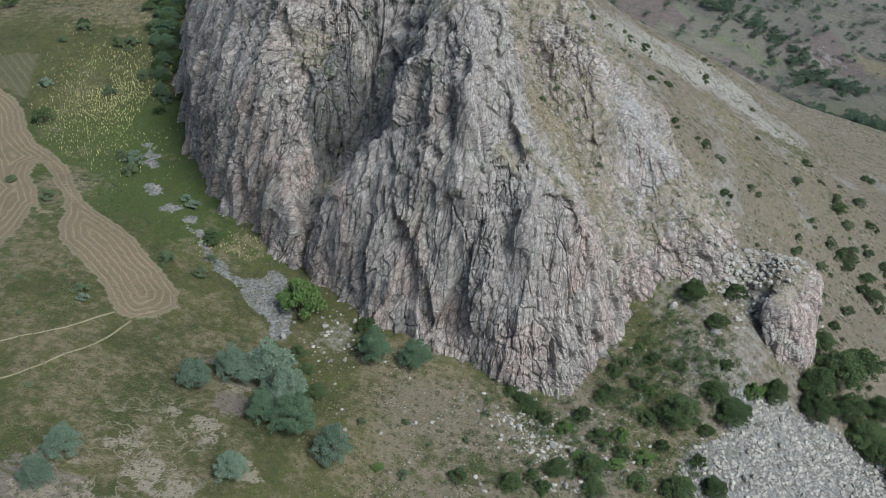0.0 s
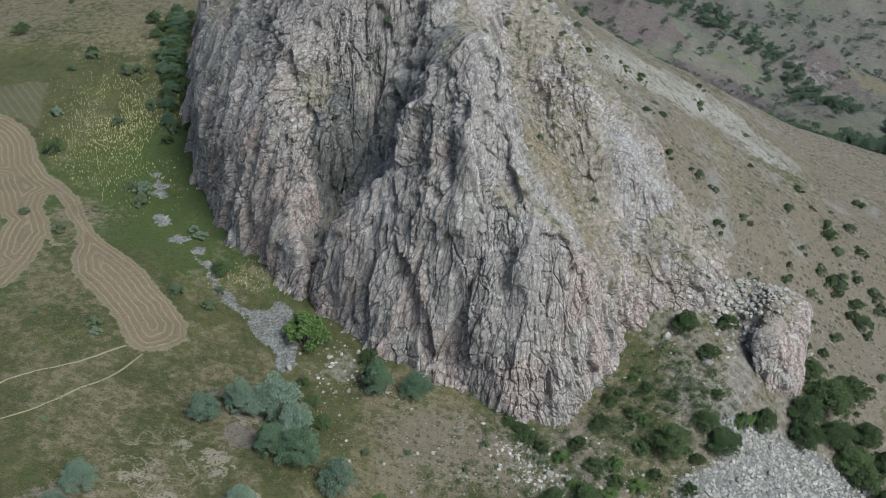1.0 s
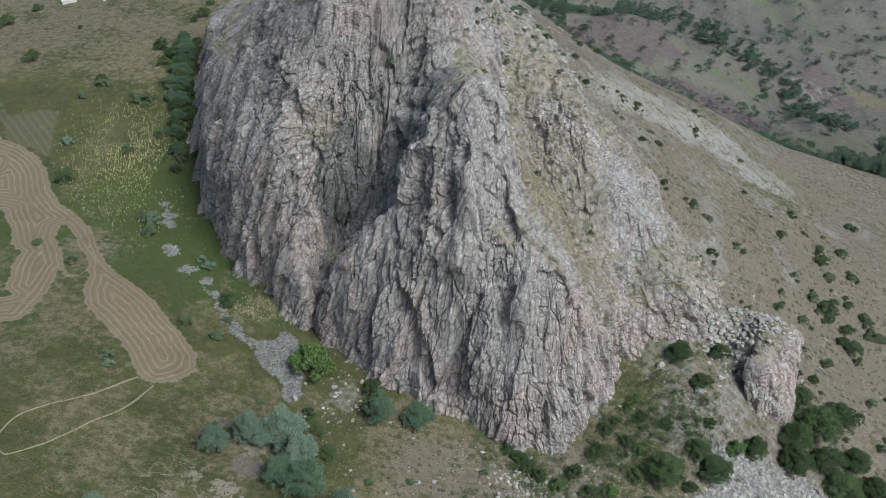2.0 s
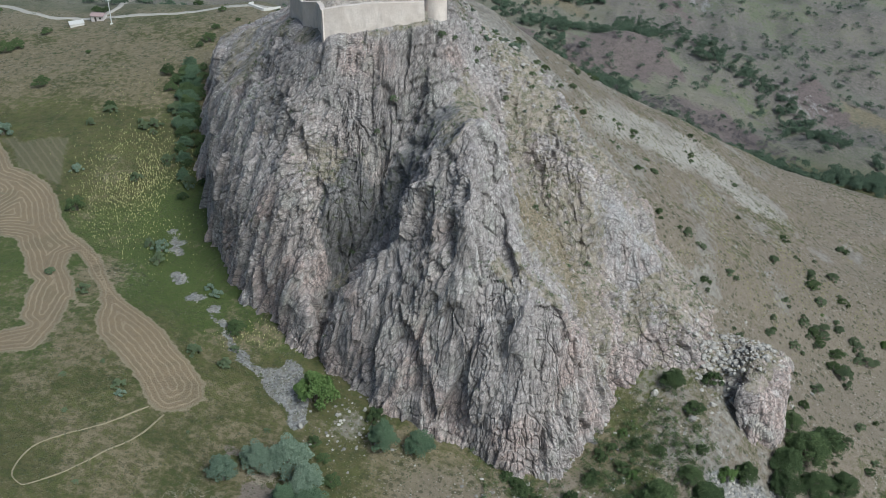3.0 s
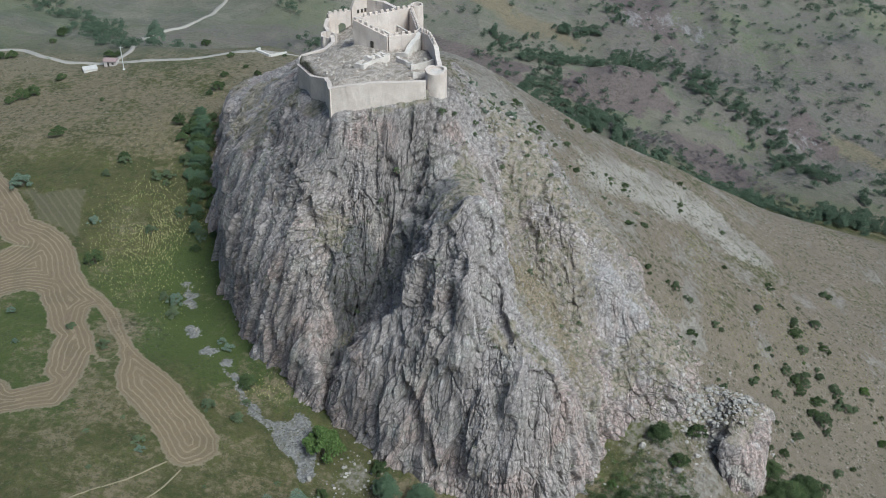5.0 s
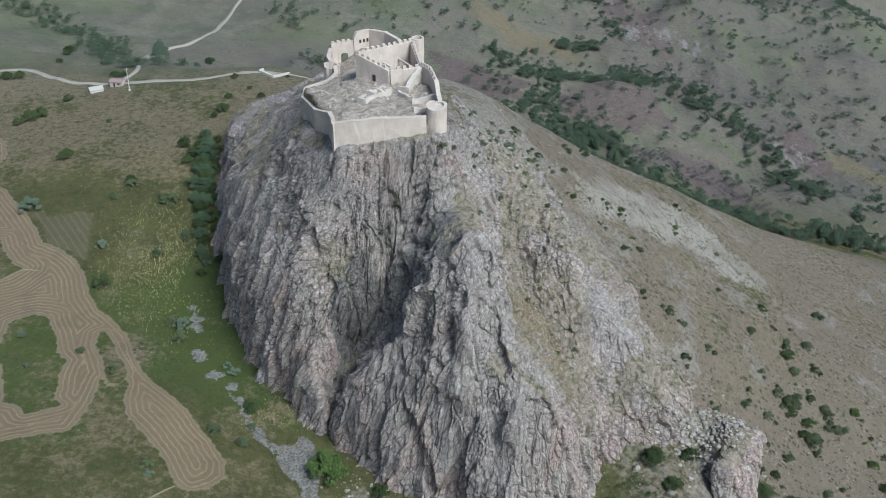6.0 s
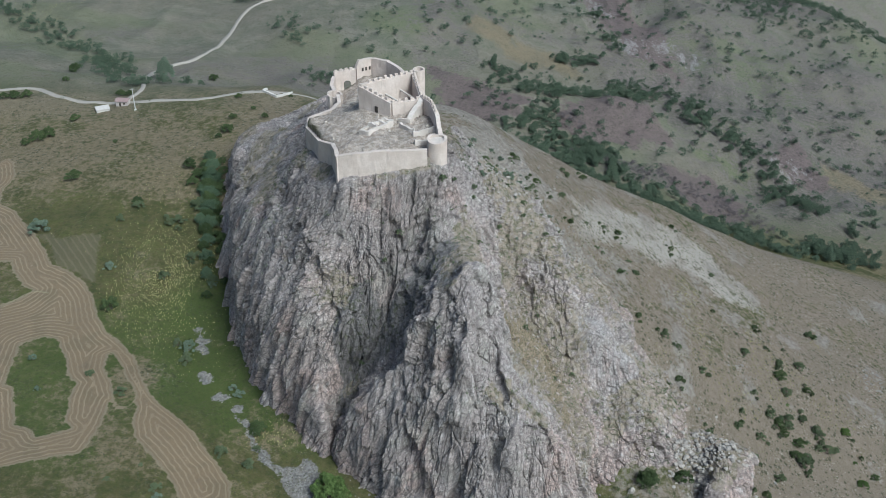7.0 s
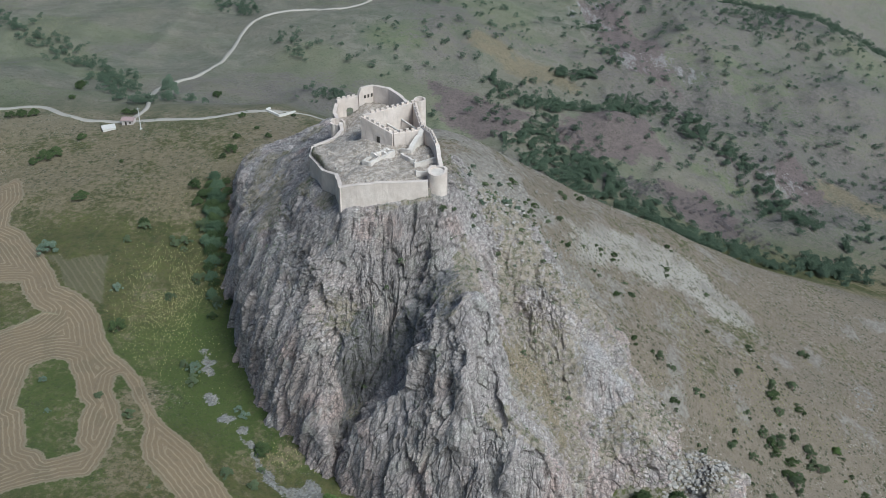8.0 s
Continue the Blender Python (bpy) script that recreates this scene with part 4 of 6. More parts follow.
def top_z(x, y):
    """The higher of the ground and the crag."""
    i, j = np.clip(np.asarray(x) + 100, 0, 199).astype(int), np.clip(np.asarray(y) - 190, 0, 219).astype(int)
    z = np.where((np.asarray(x) > -100) & (np.asarray(x) < 99) & (np.asarray(y) < 410), TOPS[i, j], -999.0)
    return np.maximum(surface_z(x, y), z)


def ribbon(name, line, width, material, lift, step=1.5, ragged=0.25):
    """A worn strip laid on the ground along a line."""
    knots = np.array([(a, b, 0.0) for a, b in line])
    n = int(np.linalg.norm(np.diff(knots, axis=0), axis=1).sum() / step) + 2
    p = spline(knots, n)
    d = np.gradient(p, axis=0)
    side = np.stack([-d[:, 1], d[:, 0]], 1) / (np.linalg.norm(d, axis=1)[:, None] + 1e-9)
    half = width / 2 * (1 + ragged * vnoise(np.arange(n) * step / 2.5, 0.5, len(line)))
    rows = []
    for f in (-1.12, -0.6, 0.0, 0.6, 1.12):
        xy = p[:, :2] + side * (half * f)[:, None]
        rows.append(np.column_stack([xy, surface_z(xy[:, 0], xy[:, 1]) + (lift if abs(f) < 1 else -0.3)]))
    return new(name, mesh_of(name, np.stack(rows, 0).reshape(-1, 3), grid_faces(5, n), material))


TRACK = ((-74, 201), (-81, 193), (-90, 186), (-95, 181), (-97, 176), (-97, 171), (-94, 168), (-92, 169), (-87, 173), (-83, 178), (-79, 183), (-74, 189), (-70, 199))
TRACK_B = ((-200, 258), (-175, 275), (-158, 288), (-153, 294), (-148, 301), (-142, 301))
ROAD = ((-420, 470), (-330, 478), (-280, 472), (-241, 476), (-224, 475), (-214, 478), (-202, 478), (-191, 469), (-178, 464), (-164, 462), (-149, 459), (-135, 458), (-120, 456), (-107, 460), (-97, 462), (-88, 461), (-80, 462))
FOOTPATH = ((-82, 463), (-74, 466), (-66, 467), (-58, 462))
ROAD_B = ((-154, 462), (-151, 478), (-156, 501), (-160, 520), (-162, 541), (-156, 556), (-146, 572), (-140, 598), (-139, 631), (-139, 672), (-136, 690), (-131, 707), (-116, 717), (-97, 723), (-77, 722), (-59, 749), (-44, 795), (-20, 820))
tagged(ribbon("road", ROAD, 3.6, DIRT_ROAD, 0.30, 2.0, 0.12), "pale dirt road across the green saddle", "road", kind="structure")
tagged(ribbon("road", ROAD_B, 2.5, DIRT_ROAD, 0.9, 2.5, 0.12), "pale dirt road climbing the far slope", "road", kind="structure")
tagged(ribbon("footpath", FOOTPATH, 1.8, DIRT_ROAD, 0.25), "narrow pale footpath to the castle", "path", kind="structure")
tagged(ribbon("track", TRACK, 0.52, DIRT_TRACK, 0.12, 0.8, 0.4), "thin straw track looping through the meadow", "path", kind="structure")
tagged(ribbon("track", TRACK_B, 0.8, DIRT_TRACK, 0.12, 0.8, 0.4), "thin straw track beside the hay field", "path", kind="structure")


# ---- the ruined castle on the summit ----
def wall_mesh(name, line, thick, material, ragged=0.15, step=0.8):
    """A wall along a line of (x, y, top, base), with a worn top and uneven faces."""
    p = np.asarray(line, float)
    run = np.concatenate([[0], np.cumsum(np.hypot(*np.diff(p[:, :2], axis=0).T))])
    at = np.unique(np.concatenate([np.linspace(0, run[-1], max(3, int(run[-1] / step))), run]))
    s = np.stack([np.interp(at, run, p[:, k]) for k in range(4)], 1)
    d = np.gradient(s[:, :2], at, axis=0)
    side = np.stack([-d[:, 1], d[:, 0]], 1) / (np.linalg.norm(d, axis=1)[:, None] + 1e-9)
    top = s[:, 2] + ragged * vnoise(at / 1.3, run[-1], 2.0) + 0.5 * ragged * vnoise(at / 0.5, run[-1], 7.0)
    rows, n = [], len(at)
    levels = 6
    for sgn in (1, -1):
        for k in range(levels + 1):
            f = k / levels if sgn > 0 else 1 - k / levels
            z = s[:, 3] + (top - s[:, 3]) * f
            bulge = thick / 2 * (1.12 - 0.12 * f) + 0.07 * vnoise(at / 1.1, z / 1.1, sgn * 3.0)
            xy = s[:, :2] + side * (sgn * bulge)[:, None]
            rows.append(np.column_stack([xy, z]))
    v = np.stack(rows, 0)
    m = len(rows)
    faces = list(grid_faces(m, n))
    verts = v.reshape(-1, 3)
    for k in range(levels):
        for e in (0, n - 1):
            faces.append([k * n + e, (k + 1) * n + e, (m - 2 - k) * n + e, (m - 1 - k) * n + e])
    return mesh_of(name, verts, np.array(faces), material, False)


def block_mesh(name, size, material, seed, rough=0.06):
    """A worn rectangular block standing on its base."""
    bm = bmesh.new()
    bmesh.ops.create_cube(bm, size=1.0)
    bmesh.ops.scale(bm, vec=size, verts=bm.verts)
    bmesh.ops.translate(bm, vec=(0, 0, size[2] / 2), verts=bm.verts)
    bmesh.ops.bevel(bm, geom=list(bm.edges), offset=0.07, segments=1, affect="EDGES")
    rnd = random.Random(seed)
    for v in bm.verts:
        v.co += Vector([rnd.uniform(-rough, rough) for _ in range(3)])
    me = bpy.data.meshes.new(name)
    bm.to_mesh(me)
    bm.free()
    me.materials.append(material)
    return me


MERLONS = [block_mesh("merlon", (1.05, 0.62, 1.0), MASONRY, k) for k in range(3)]


def crenellate(parent, line, spacing=1.85, offset=0.0, skip=()):
    """Merlons along the top of a wall."""
    p = np.asarray(line, float)
    run = np.concatenate([[0], np.cumsum(np.hypot(*np.diff(p[:, :2], axis=0).T))])
    for i, at in enumerate(np.arange(0.6, run[-1] - 0.3, spacing)):
        if i in skip:
            continue
        x, y, z = (np.interp(at, run, p[:, k]) for k in range(3))
        j = min(int(np.searchsorted(run, at, "right")) - 1, len(p) - 2)
        turn = math.atan2(p[j + 1, 1] - p[j, 1], p[j + 1, 0] - p[j, 0])
        ob = part("merlon", MERLONS[i % 3], None, parent)
        ob.matrix_basis = Matrix.LocRotScale((x - offset * math.sin(turn), y + offset * math.cos(turn), z - 0.12), Euler((0, 0, turn)), (1, 1, 0.9 + 0.2 * ((i * 7) % 3) / 2))


def ring_line(cx, cy, r, top, base, a0=0, a1=360, n=28, dip=0.0):
    out = []
    for k in range(n + 1):
        a = radians(a0 + (a1 - a0) * k / n)
        out.append((cx + r * math.cos(a), cy + r * math.sin(a), top - dip * (0.5 + 0.5 * math.sin(a * 1.5 + 1.0)), base))
    return out


castle = thing("castle", (0, 0, 0), "ruined pale stone castle with crenellated walls on a crag", "castle")
FRONT = [(-31, 258, 90.3, 76), (-26, 257.6, 91.2, 77), (-20, 257.6, 92, 77), (-12, 258, 92.1, 78), (-5.2, 258.6, 92.1, 79)]
LEFT = [(-30.6, 257.5, 90.2, 76), (-31, 258, 90.3, 76), (-31.8, 263, 89.6, 75), (-33.4, 270, 88.0, 74), (-38.2, 277, 85.6, 73), (-40.4, 284, 84.0, 73), (-43.4, 290, 83.6, 72), (-43.4, 297, 83.7, 72)]
LEFT_B = [(-43.4, 297.4, 83.7, 72), (-40.8, 299.6, 83.6, 72), (-37.2, 306, 82.4, 71), (-35.4, 312.5, 82.0, 70), (-36.4, 318.5, 82.0, 69)]
LEFT_C = [(-37.6, 321.5, 82.0, 68), (-39.4, 327, 81.6, 67), (-39.2, 334, 81.8, 67)]
GATE_L = [(-39.2, 334.6, 82.2, 67), (-36.2, 336, 82.4, 69)]
GATE_R = [(-33.6, 336.8, 82.6, 70), (-31.6, 337, 83.6, 70)]
REAR = [(-31.6, 337, 84.2, 70), (-30.6, 337.6, 86.4, 70), (-26.4, 340.2, 86.2, 70), (-20.2, 336.4, 86.6, 70), (-16, 329.4, 87.0, 70), (-12.8, 320, 88.2, 70), (-10.0, 307, 90.0, 72)]
RIGHT = [(-7.0, 287.5, 95.4, 78), (-4.2, 281.5, 96.2, 78), (-2.4, 274.5, 95.4, 78), (-2.0, 270, 94.4, 78), (-1.2, 264.0, 93.6, 79)]
for line, crest in ((FRONT, False), (LEFT, False), (LEFT_B, False), (LEFT_C, False), (REAR, False), (RIGHT, True)):
    w = part("curtain_wall", wall_mesh("curtain_wall", line, 1.25, MASONRY, 0.12), None, castle)
    if crest:
        crenellate(w, line[:3], 1.9)
gate = part("gate_wall", wall_mesh("gate_wall", GATE_L, 1.4, MASONRY), None, castle, "gate wall with an arched opening")
crenellate(gate, [(-39.0, 334.8, 82.9), (-31.8, 337.1, 83.3)], 1.8)
part("gate_pier", wall_mesh("gate_pier", GATE_R, 1.4, MASONRY), None, gate)


def arch_mesh(name, a, b, spring, crown, top, thick, material):
    """The arched head of a gateway between two points in plan."""
    a, b = Vector((*a, 0)), Vector((*b, 0))
    along = (b - a).normalized()
    side = Vector((-along.y, along.x, 0)) * thick / 2
    verts, faces, n = [], [], 10
    for k in range(n + 1):
        f = k / n
        z = spring + (crown - spring) * math.sqrt(max(0.0, 1 - (2 * f - 1) ** 2))
        c = a.lerp(b, f)
        for s in (1, -1):
            q = c + side * s
            verts += [(q.x, q.y, z), (q.x, q.y, top)]
    for k in range(n):
        i = 4 * k
        faces += [[i, i + 4, i + 5, i + 1], [i + 2, i + 3, i + 7, i + 6], [i, i + 2, i + 6, i + 4], [i + 1, i + 5, i + 7, i + 3]]
    faces += [[0, 1, 3, 2], [4 * n, 4 * n + 2, 4 * n + 3, 4 * n + 1]]
    return mesh_of(name, verts, np.array(faces), material, False)


part("arch", arch_mesh("arch", (-36.4, 335.95), (-33.4, 336.85), 77.6, 79.4, 83.2, 1.38, MASONRY), None, gate)
for line in ([(-39.2, 334.6, 83.0, 81.0), (-36.2, 336, 83.1, 81.0)], [(-33.6, 336.8, 83.2, 81.0), (-31.6, 337, 83.3, 81.0)]):
    part("parapet", wall_mesh("parapet", line, 1.3, MASONRY), None, gate)
# small open turret on the left curtain
part("turret", wall_mesh("turret", ring_line(-37.6, 319.8, 2.3, 81.8, 72, -20, 320, 20, 0.5), 0.7, MASONRY), None, castle, "small half-broken turret")
# round corner tower, open at the back
tower = part("round_tower", wall_mesh("round_tower", ring_line(-2.4, 261.2, 2.55, 94.5, 82, 100, 470, 34, 0.7), 0.75, MASONRY, 0.1, 0.5), None, castle, "round corner tower with a broken rim")
floor_bm = bmesh.new()
bmesh.ops.create_cone(floor_bm, cap_ends=True, segments=24, radius1=2.45, radius2=2.45, depth=10.0, matrix=Matrix.Translation((-2.4, 261.2, 88.7)))
part("tower_fill", floor_bm, RUIN, tower)
# the keep: five walls round an open floor, the tops toothed
KEEP = [(-26.6, 291.2), (-16.4, 284.2), (-7.2, 287.6), (-10.4, 303.6), (-24.2, 293.8)]
KEEP_TOP = [98.2, 95.6, 95.4, 97.3, 97.9]
for k in range(5):
    a, b, za, zb = KEEP[k], KEEP[(k + 1) % 5], KEEP_TOP[k], KEEP_TOP[(k + 1) % 5]
    line = [(*a, za - 0.8, 84), (*b, zb - 0.8, 84)]
    w = part("keep_wall", wall_mesh("keep_wall", line, 1.3, MASONRY, 0.05), None, castle, "tall toothed keep wall")
    if k != 4:
        crenellate(w, [(*a, za - 0.8), (*b, zb - 0.8)], 1.95)
part("keep_turret", wall_mesh("keep_turret", ring_line(-8.6, 305.0, 1.7, 97.0, 84, 0, 360, 18), 0.5, MASONRY), None, castle, "slim round turret beside the keep")
keep_beam = block_mesh("beam", (0.5, 9.0, 0.6), CONCRETE, 5, 0.02)
for x, y, turn in ((-16.5, 293.5, 38), (-12.0, 296.5, 35)):
    ob = part("beam", keep_beam, None, castle)
    ob.matrix_basis = pose(x, y, 91.6, 0, 0, turn)
# dark block in the wall stands in for the doorway's shade
door_bm = bmesh.new()
bmesh.ops.create_cube(door_bm, size=1.0, matrix=pose(-20.9, 287.3, 91.3, 0, 0, -34.5) @ Matrix.Diagonal((1.1, 1.62, 2.0, 1)))
part("keep_doorway", door_bm, DARK_OPEN, castle, "dark low doorway")
# rear windows: dark blocks painted as the shade inside them
for f in (0.0, 1.4, 2.8):
    win = bmesh.new()
    bmesh.ops.create_cube(win, size=1.0, matrix=pose(-29.6 + 0.85 * f, 338.2 + 0.52 * f, 82.8, 0, 0, 31) @ Matrix.Diagonal((0.7, 1.6, 1.2, 1)))
    part("window", win, DARK_OPEN, castle)
# low ruined rooms in the yard
ROOMS = (
    [(-25.5, 273.0), (-20.2, 279.0), (-17.6, 277.2), (-23.0, 271.2), (-25.5, 273.0)],
    [(-20.2, 279.0), (-18.6, 281.0), (-16.0, 279.2), (-17.6, 277.2)],
    [(-22.9, 276.0), (-20.4, 274.1)],
    [(-9.6, 270.0), (-5.2, 272.6), (-3.0, 272.8)],
    [(-9.0, 264.6), (-5.0, 266.4), (-2.6, 266.2)],
    [(-13.6, 277.4), (-10.6, 273.6), (-9.2, 272.8)],
    [(-14.2, 281.0), (-11.0, 279.0)],
)
for room in ROOMS:
    line = [(x, y, float(yard_z(x, y)) + 1.5, float(yard_z(x, y)) - 1.5) for x, y in room]
    part("low_wall", wall_mesh("low_wall", line, 0.7, RUIN, 0.3, 0.5), None, castle, "low ruined room wall")
stair_line = [(-11.4, 279.0, 91.4, 87), (-9.2, 283.0, 93.6, 87), (-7.0, 287.0, 95.2, 87)]
part("stair_wall", wall_mesh("stair_wall", stair_line, 1.6, RUIN, 0.25, 0.5), None, castle, "stepped wall rising to the keep")


# ---- trees and shrubs ----
def leaf_cloud(rnd, lobes, count, size, squash=0.85):
    """Leaf clumps: small bent quads over the shells of the lobes (x, y, z, radius)."""
    lob = np.array(lobes)
    w = lob[:, 3] ** 2
    pick = rnd.choice(len(lob), count, p=w / w.sum())
    d = rnd.normal(size=(count, 3))
    d /= np.linalg.norm(d, axis=1)[:, None]
    d[:, 2] = np.where(d[:, 2] < -0.35, -d[:, 2] * 0.6, d[:, 2])
    r = lob[pick, 3] * (0.72 + 0.33 * rnd.random(count))
    c = lob[pick, :3] + d * np.stack([r, r, r * squash], 1)
    nrm = d + 0.75 * rnd.normal(size=(count, 3))
    nrm /= np.linalg.norm(nrm, axis=1)[:, None]
    ref = rnd.normal(size=(count, 3))
    a = np.cross(nrm, ref)
    a /= np.linalg.norm(a, axis=1)[:, None] + 1e-9
    b = np.cross(nrm, a)
    s = size * (0.6 + 0.8 * rnd.random(count))[:, None]
    lift = nrm * s * 0.28
    v = np.stack([c - a * s * 0.5, c - b * s * 0.32 + lift, c + a * s * 0.5, c + b * s * 0.32 + lift], 1).reshape(-1, 3)
    return v, np.arange(4 * count).reshape(-1, 4)


def limb(verts, faces, a, b, ra, rb, sides=6):
    a, b = np.array(a, float), np.array(b, float)
    d = (b - a) / (np.linalg.norm(b - a) + 1e-9)
    u = np.cross(d, (0.31, 0.87, 0.17))
    u /= np.linalg.norm(u)
    w = np.cross(d, u)
    base = len(verts)
    for c, r in ((a, ra), (b, rb)):
        for k in range(sides):
            t = 2 * math.pi * k / sides
            verts.append(c + r * (math.cos(t) * u + math.sin(t) * w))
    for k in range(sides):
        faces.append([base + k, base + (k + 1) % sides, base + sides + (k + 1) % sides, base + sides + k])


def crown_lobes(rnd, n, radius, low, high, spread=0.78):
    out = []
    for k in range(n):
        a, f = 2.4 * k + rnd.uniform(0, 0.8), math.sqrt((k + 0.5) / n)
        r = radius * spread * f * rnd.uniform(0.7, 1.2)
        z = low + (high - low) * (1 - f * f) * rnd.uniform(0.6, 1.1) + rnd.uniform(-0.12, 0.14) * high
        out.append((r * math.cos(a), r * math.sin(a), z, radius * rnd.uniform(0.13, 0.26)))
    return out


def make_plant(name, seed, leaf, lobes, low, high, count, size, stems, label, category):
    """One plant, 1 m in crown radius before scaling: stems or a trunk with limbs, and a crown of leaf clumps."""
    rnd = np.random.default_rng(seed)
    ob = thing(name, (0, 0, -500), label, category)
    lob = crown_lobes(rnd, lobes, 1.0, low, high)
    verts, faces = [], []
    if stems == 1:
        fork = (0.06, 0.03, low * 0.75)
        limb(verts, faces, (0, 0, -0.25), fork, 0.085, 0.06)
        for x, y, z, r in lob[:7]:
            limb(verts, faces, fork, (x * 0.85, y * 0.85, z * 0.95), 0.04, 0.012, 5)
    else:
        for x, y, z, r in lob[:stems]:
            limb(verts, faces, (x * 0.12, y * 0.12, -0.2), (x * 0.85, y * 0.85, z * 0.9), 0.035, 0.012, 5)
    part("trunk" if stems == 1 else "woody_base", mesh_of("trunk", verts, np.array(faces), BARK), None, ob)
    v, f = leaf_cloud(rnd, lob, count, size)
    part("crown" if stems == 1 else "foliage", mesh_of("crown", v, f, leaf, False), None, ob)
    return ob


SILVER = [make_plant("tree", 10 + k, LEAF_SILVER, 78, 0.6, 1.65, 8000, 0.075, 1, "round silver-green tree standing in the meadow", "tree") for k in range(3)]
BROAD = [make_plant("tree", 20 + k, LEAF_DARK, 80, 0.5, 1.5, 8500, 0.075, 1, "dense dark green tree at the foot of the crag", "tree") for k in range(3)]
TEAL = [make_plant("tree", 70 + k, LEAF_TEAL, 80, 0.55, 1.6, 8500, 0.075, 1, "leafy teal-green tree among silver-green trees", "tree") for k in range(2)]
SHRUB = [make_plant("shrub", 30 + k, LEAF_DARK, 18, 0.28, 0.95, 2200, 0.10, 6, "dark green shrub on the open slope", "shrub") for k in range(3)]
OLIVE = [make_plant("shrub", 40 + k, LEAF_MID, 16, 0.25, 0.9, 1800, 0.11, 6, "olive green shrub in dry grass", "shrub") for k in range(3)]
FRESH = [make_plant("shrub", 50 + k, LEAF_FRESH, 20, 0.3, 0.85, 2800, 0.095, 6, "fresh green rounded shrub beside the gravel", "shrub") for k in range(2)]
GREY = [make_plant("shrub", 60 + k, LEAF_SILVER, 16, 0.3, 0.95, 1800, 0.11, 6, "grey-green shrub in the meadow", "shrub") for k in range(2)]
plant_rnd = random.Random(7)


def plant(kinds, rows, group, tall=1.2):
    """Plants at (x, y, crown width), rooted in the ground."""
    for i, (x, y, w) in enumerate(rows):
        s = w / 2 * 1.12
        m = Matrix.LocRotScale((x, y, float(surface_z(x, y)) - 0.05 * s), Euler((0, 0, plant_rnd.uniform(0, 6.28))), (s * plant_rnd.uniform(0.85, 1.15), s * plant_rnd.uniform(0.8, 1.15), s * tall * plant_rnd.uniform(0.75, 1.1)))
        tagged(copy_thing(kinds[i % len(kinds)], m), group=group)


def clumped(rows):
    """Each shrub with smaller neighbours grown against it."""
    out = []
    for x, y, w in rows:
        out.append((x, y, w * 0.85))
        for _ in range(plant_rnd.choice((0, 1, 2, 2))):
            a = plant_rnd.uniform(0, 6.28)
            out.append((x + 0.55 * w * math.cos(a), y + 0.75 * w * math.sin(a), w * plant_rnd.uniform(0.35, 0.7)))
    return out


plant(SILVER, ((-72, 154.9, 7.4), (-73.7, 146, 7.2), (-52.3, 179.8, 8.2), (-44.8, 185.0, 8.8), (-37.6, 186, 10.6), (-32.6, 177.6, 10), (-22.2, 164.3, 8.2), (-40.2, 153.8, 6.4)), "silver-green trees below the crag", 1.12)
plant(TEAL, ((-30.2, 169.8, 11), (-37, 172, 7.5), (-34, 182, 5), (-15.6, 198.6, 7.8), (-6.5, 198.6, 7.4)), "teal-green trees below the crag", 1.1)
plant(BROAD, ((101.3, 220.2, 13), (108.5, 225, 10.9), (93.9, 213.8, 10.5), (91.5, 206.4, 9), (102.4, 211.5, 9.6), (105.6, 206, 9.6), (107.5, 201.2, 8.9), (79.7, 203.5, 7.8), (62.1, 223.4, 7.3), (53.8, 190.4, 9.6), (63.4, 197.4, 6.4), (66.8, 193.1, 8), (14.3, 167, 5.4), (24.4, 173.5, 5.8), (32, 174.9, 6.4), (32.1, 170.1, 5.1), (51.2, 173.1, 6.5), (59.4, 174.7, 6.6), (112, 215, 10), (116, 208, 10), (112, 195, 9), (98, 227, 8)), "dark trees below the crag", 0.85)
plant(FRESH, ((73.9, 201, 5.7), (-13.4, 165.6, 3.4), (45, 181, 5), (38, 178, 4), (40, 186, 5)), "fresh green shrubs")
plant(FRESH[1:], ((-34.2, 213.4, 12.5),), "fresh green shrubs", 1.5)
plant(SHRUB, ((-17.9, 208.5, 5.5), (73.7, 227.5, 6), (67, 216.1, 5.8), (67.5, 205.7, 4.3), (18.8, 170.8, 3.8), (31.7, 189.9, 4.8), (20.6, 189.9, 5.5), (3.1, 166.9, 4.2), (18.2, 192.8, 3.8), (38.4, 198.1, 3.9), (40.4, 204.4, 3.4), (-27.5, 183.8, 4.8), (-30.2, 192, 3.7), (-32.7, 197.7, 3.8), (46, 200, 4), (56, 204, 4.5), (50, 206, 4)), "shrubs along the foot of the crag")
plant(SHRUB + FRESH[:1], ((15.7, 194.5, 3.8), (19.4, 191, 4.3), (23, 187.8, 4.3), (27.4, 186, 4.3), (37, 196.7, 3.9), (41, 203.1, 3.7), (44, 206.1, 3.2), (47.1, 210.1, 3.2), (12.6, 198.1, 2.8), (35, 184.7, 5), (39.8, 181.4, 4.3), (48.3, 198.1, 3.4), (49.1, 184.1, 3.8), (42.6, 174.1, 5), (21, 168.3, 4), (29.3, 179.2, 3.7), (57, 181, 4), (47, 191, 4.5), (60, 188, 4)), "shrubs among the fallen rocks")
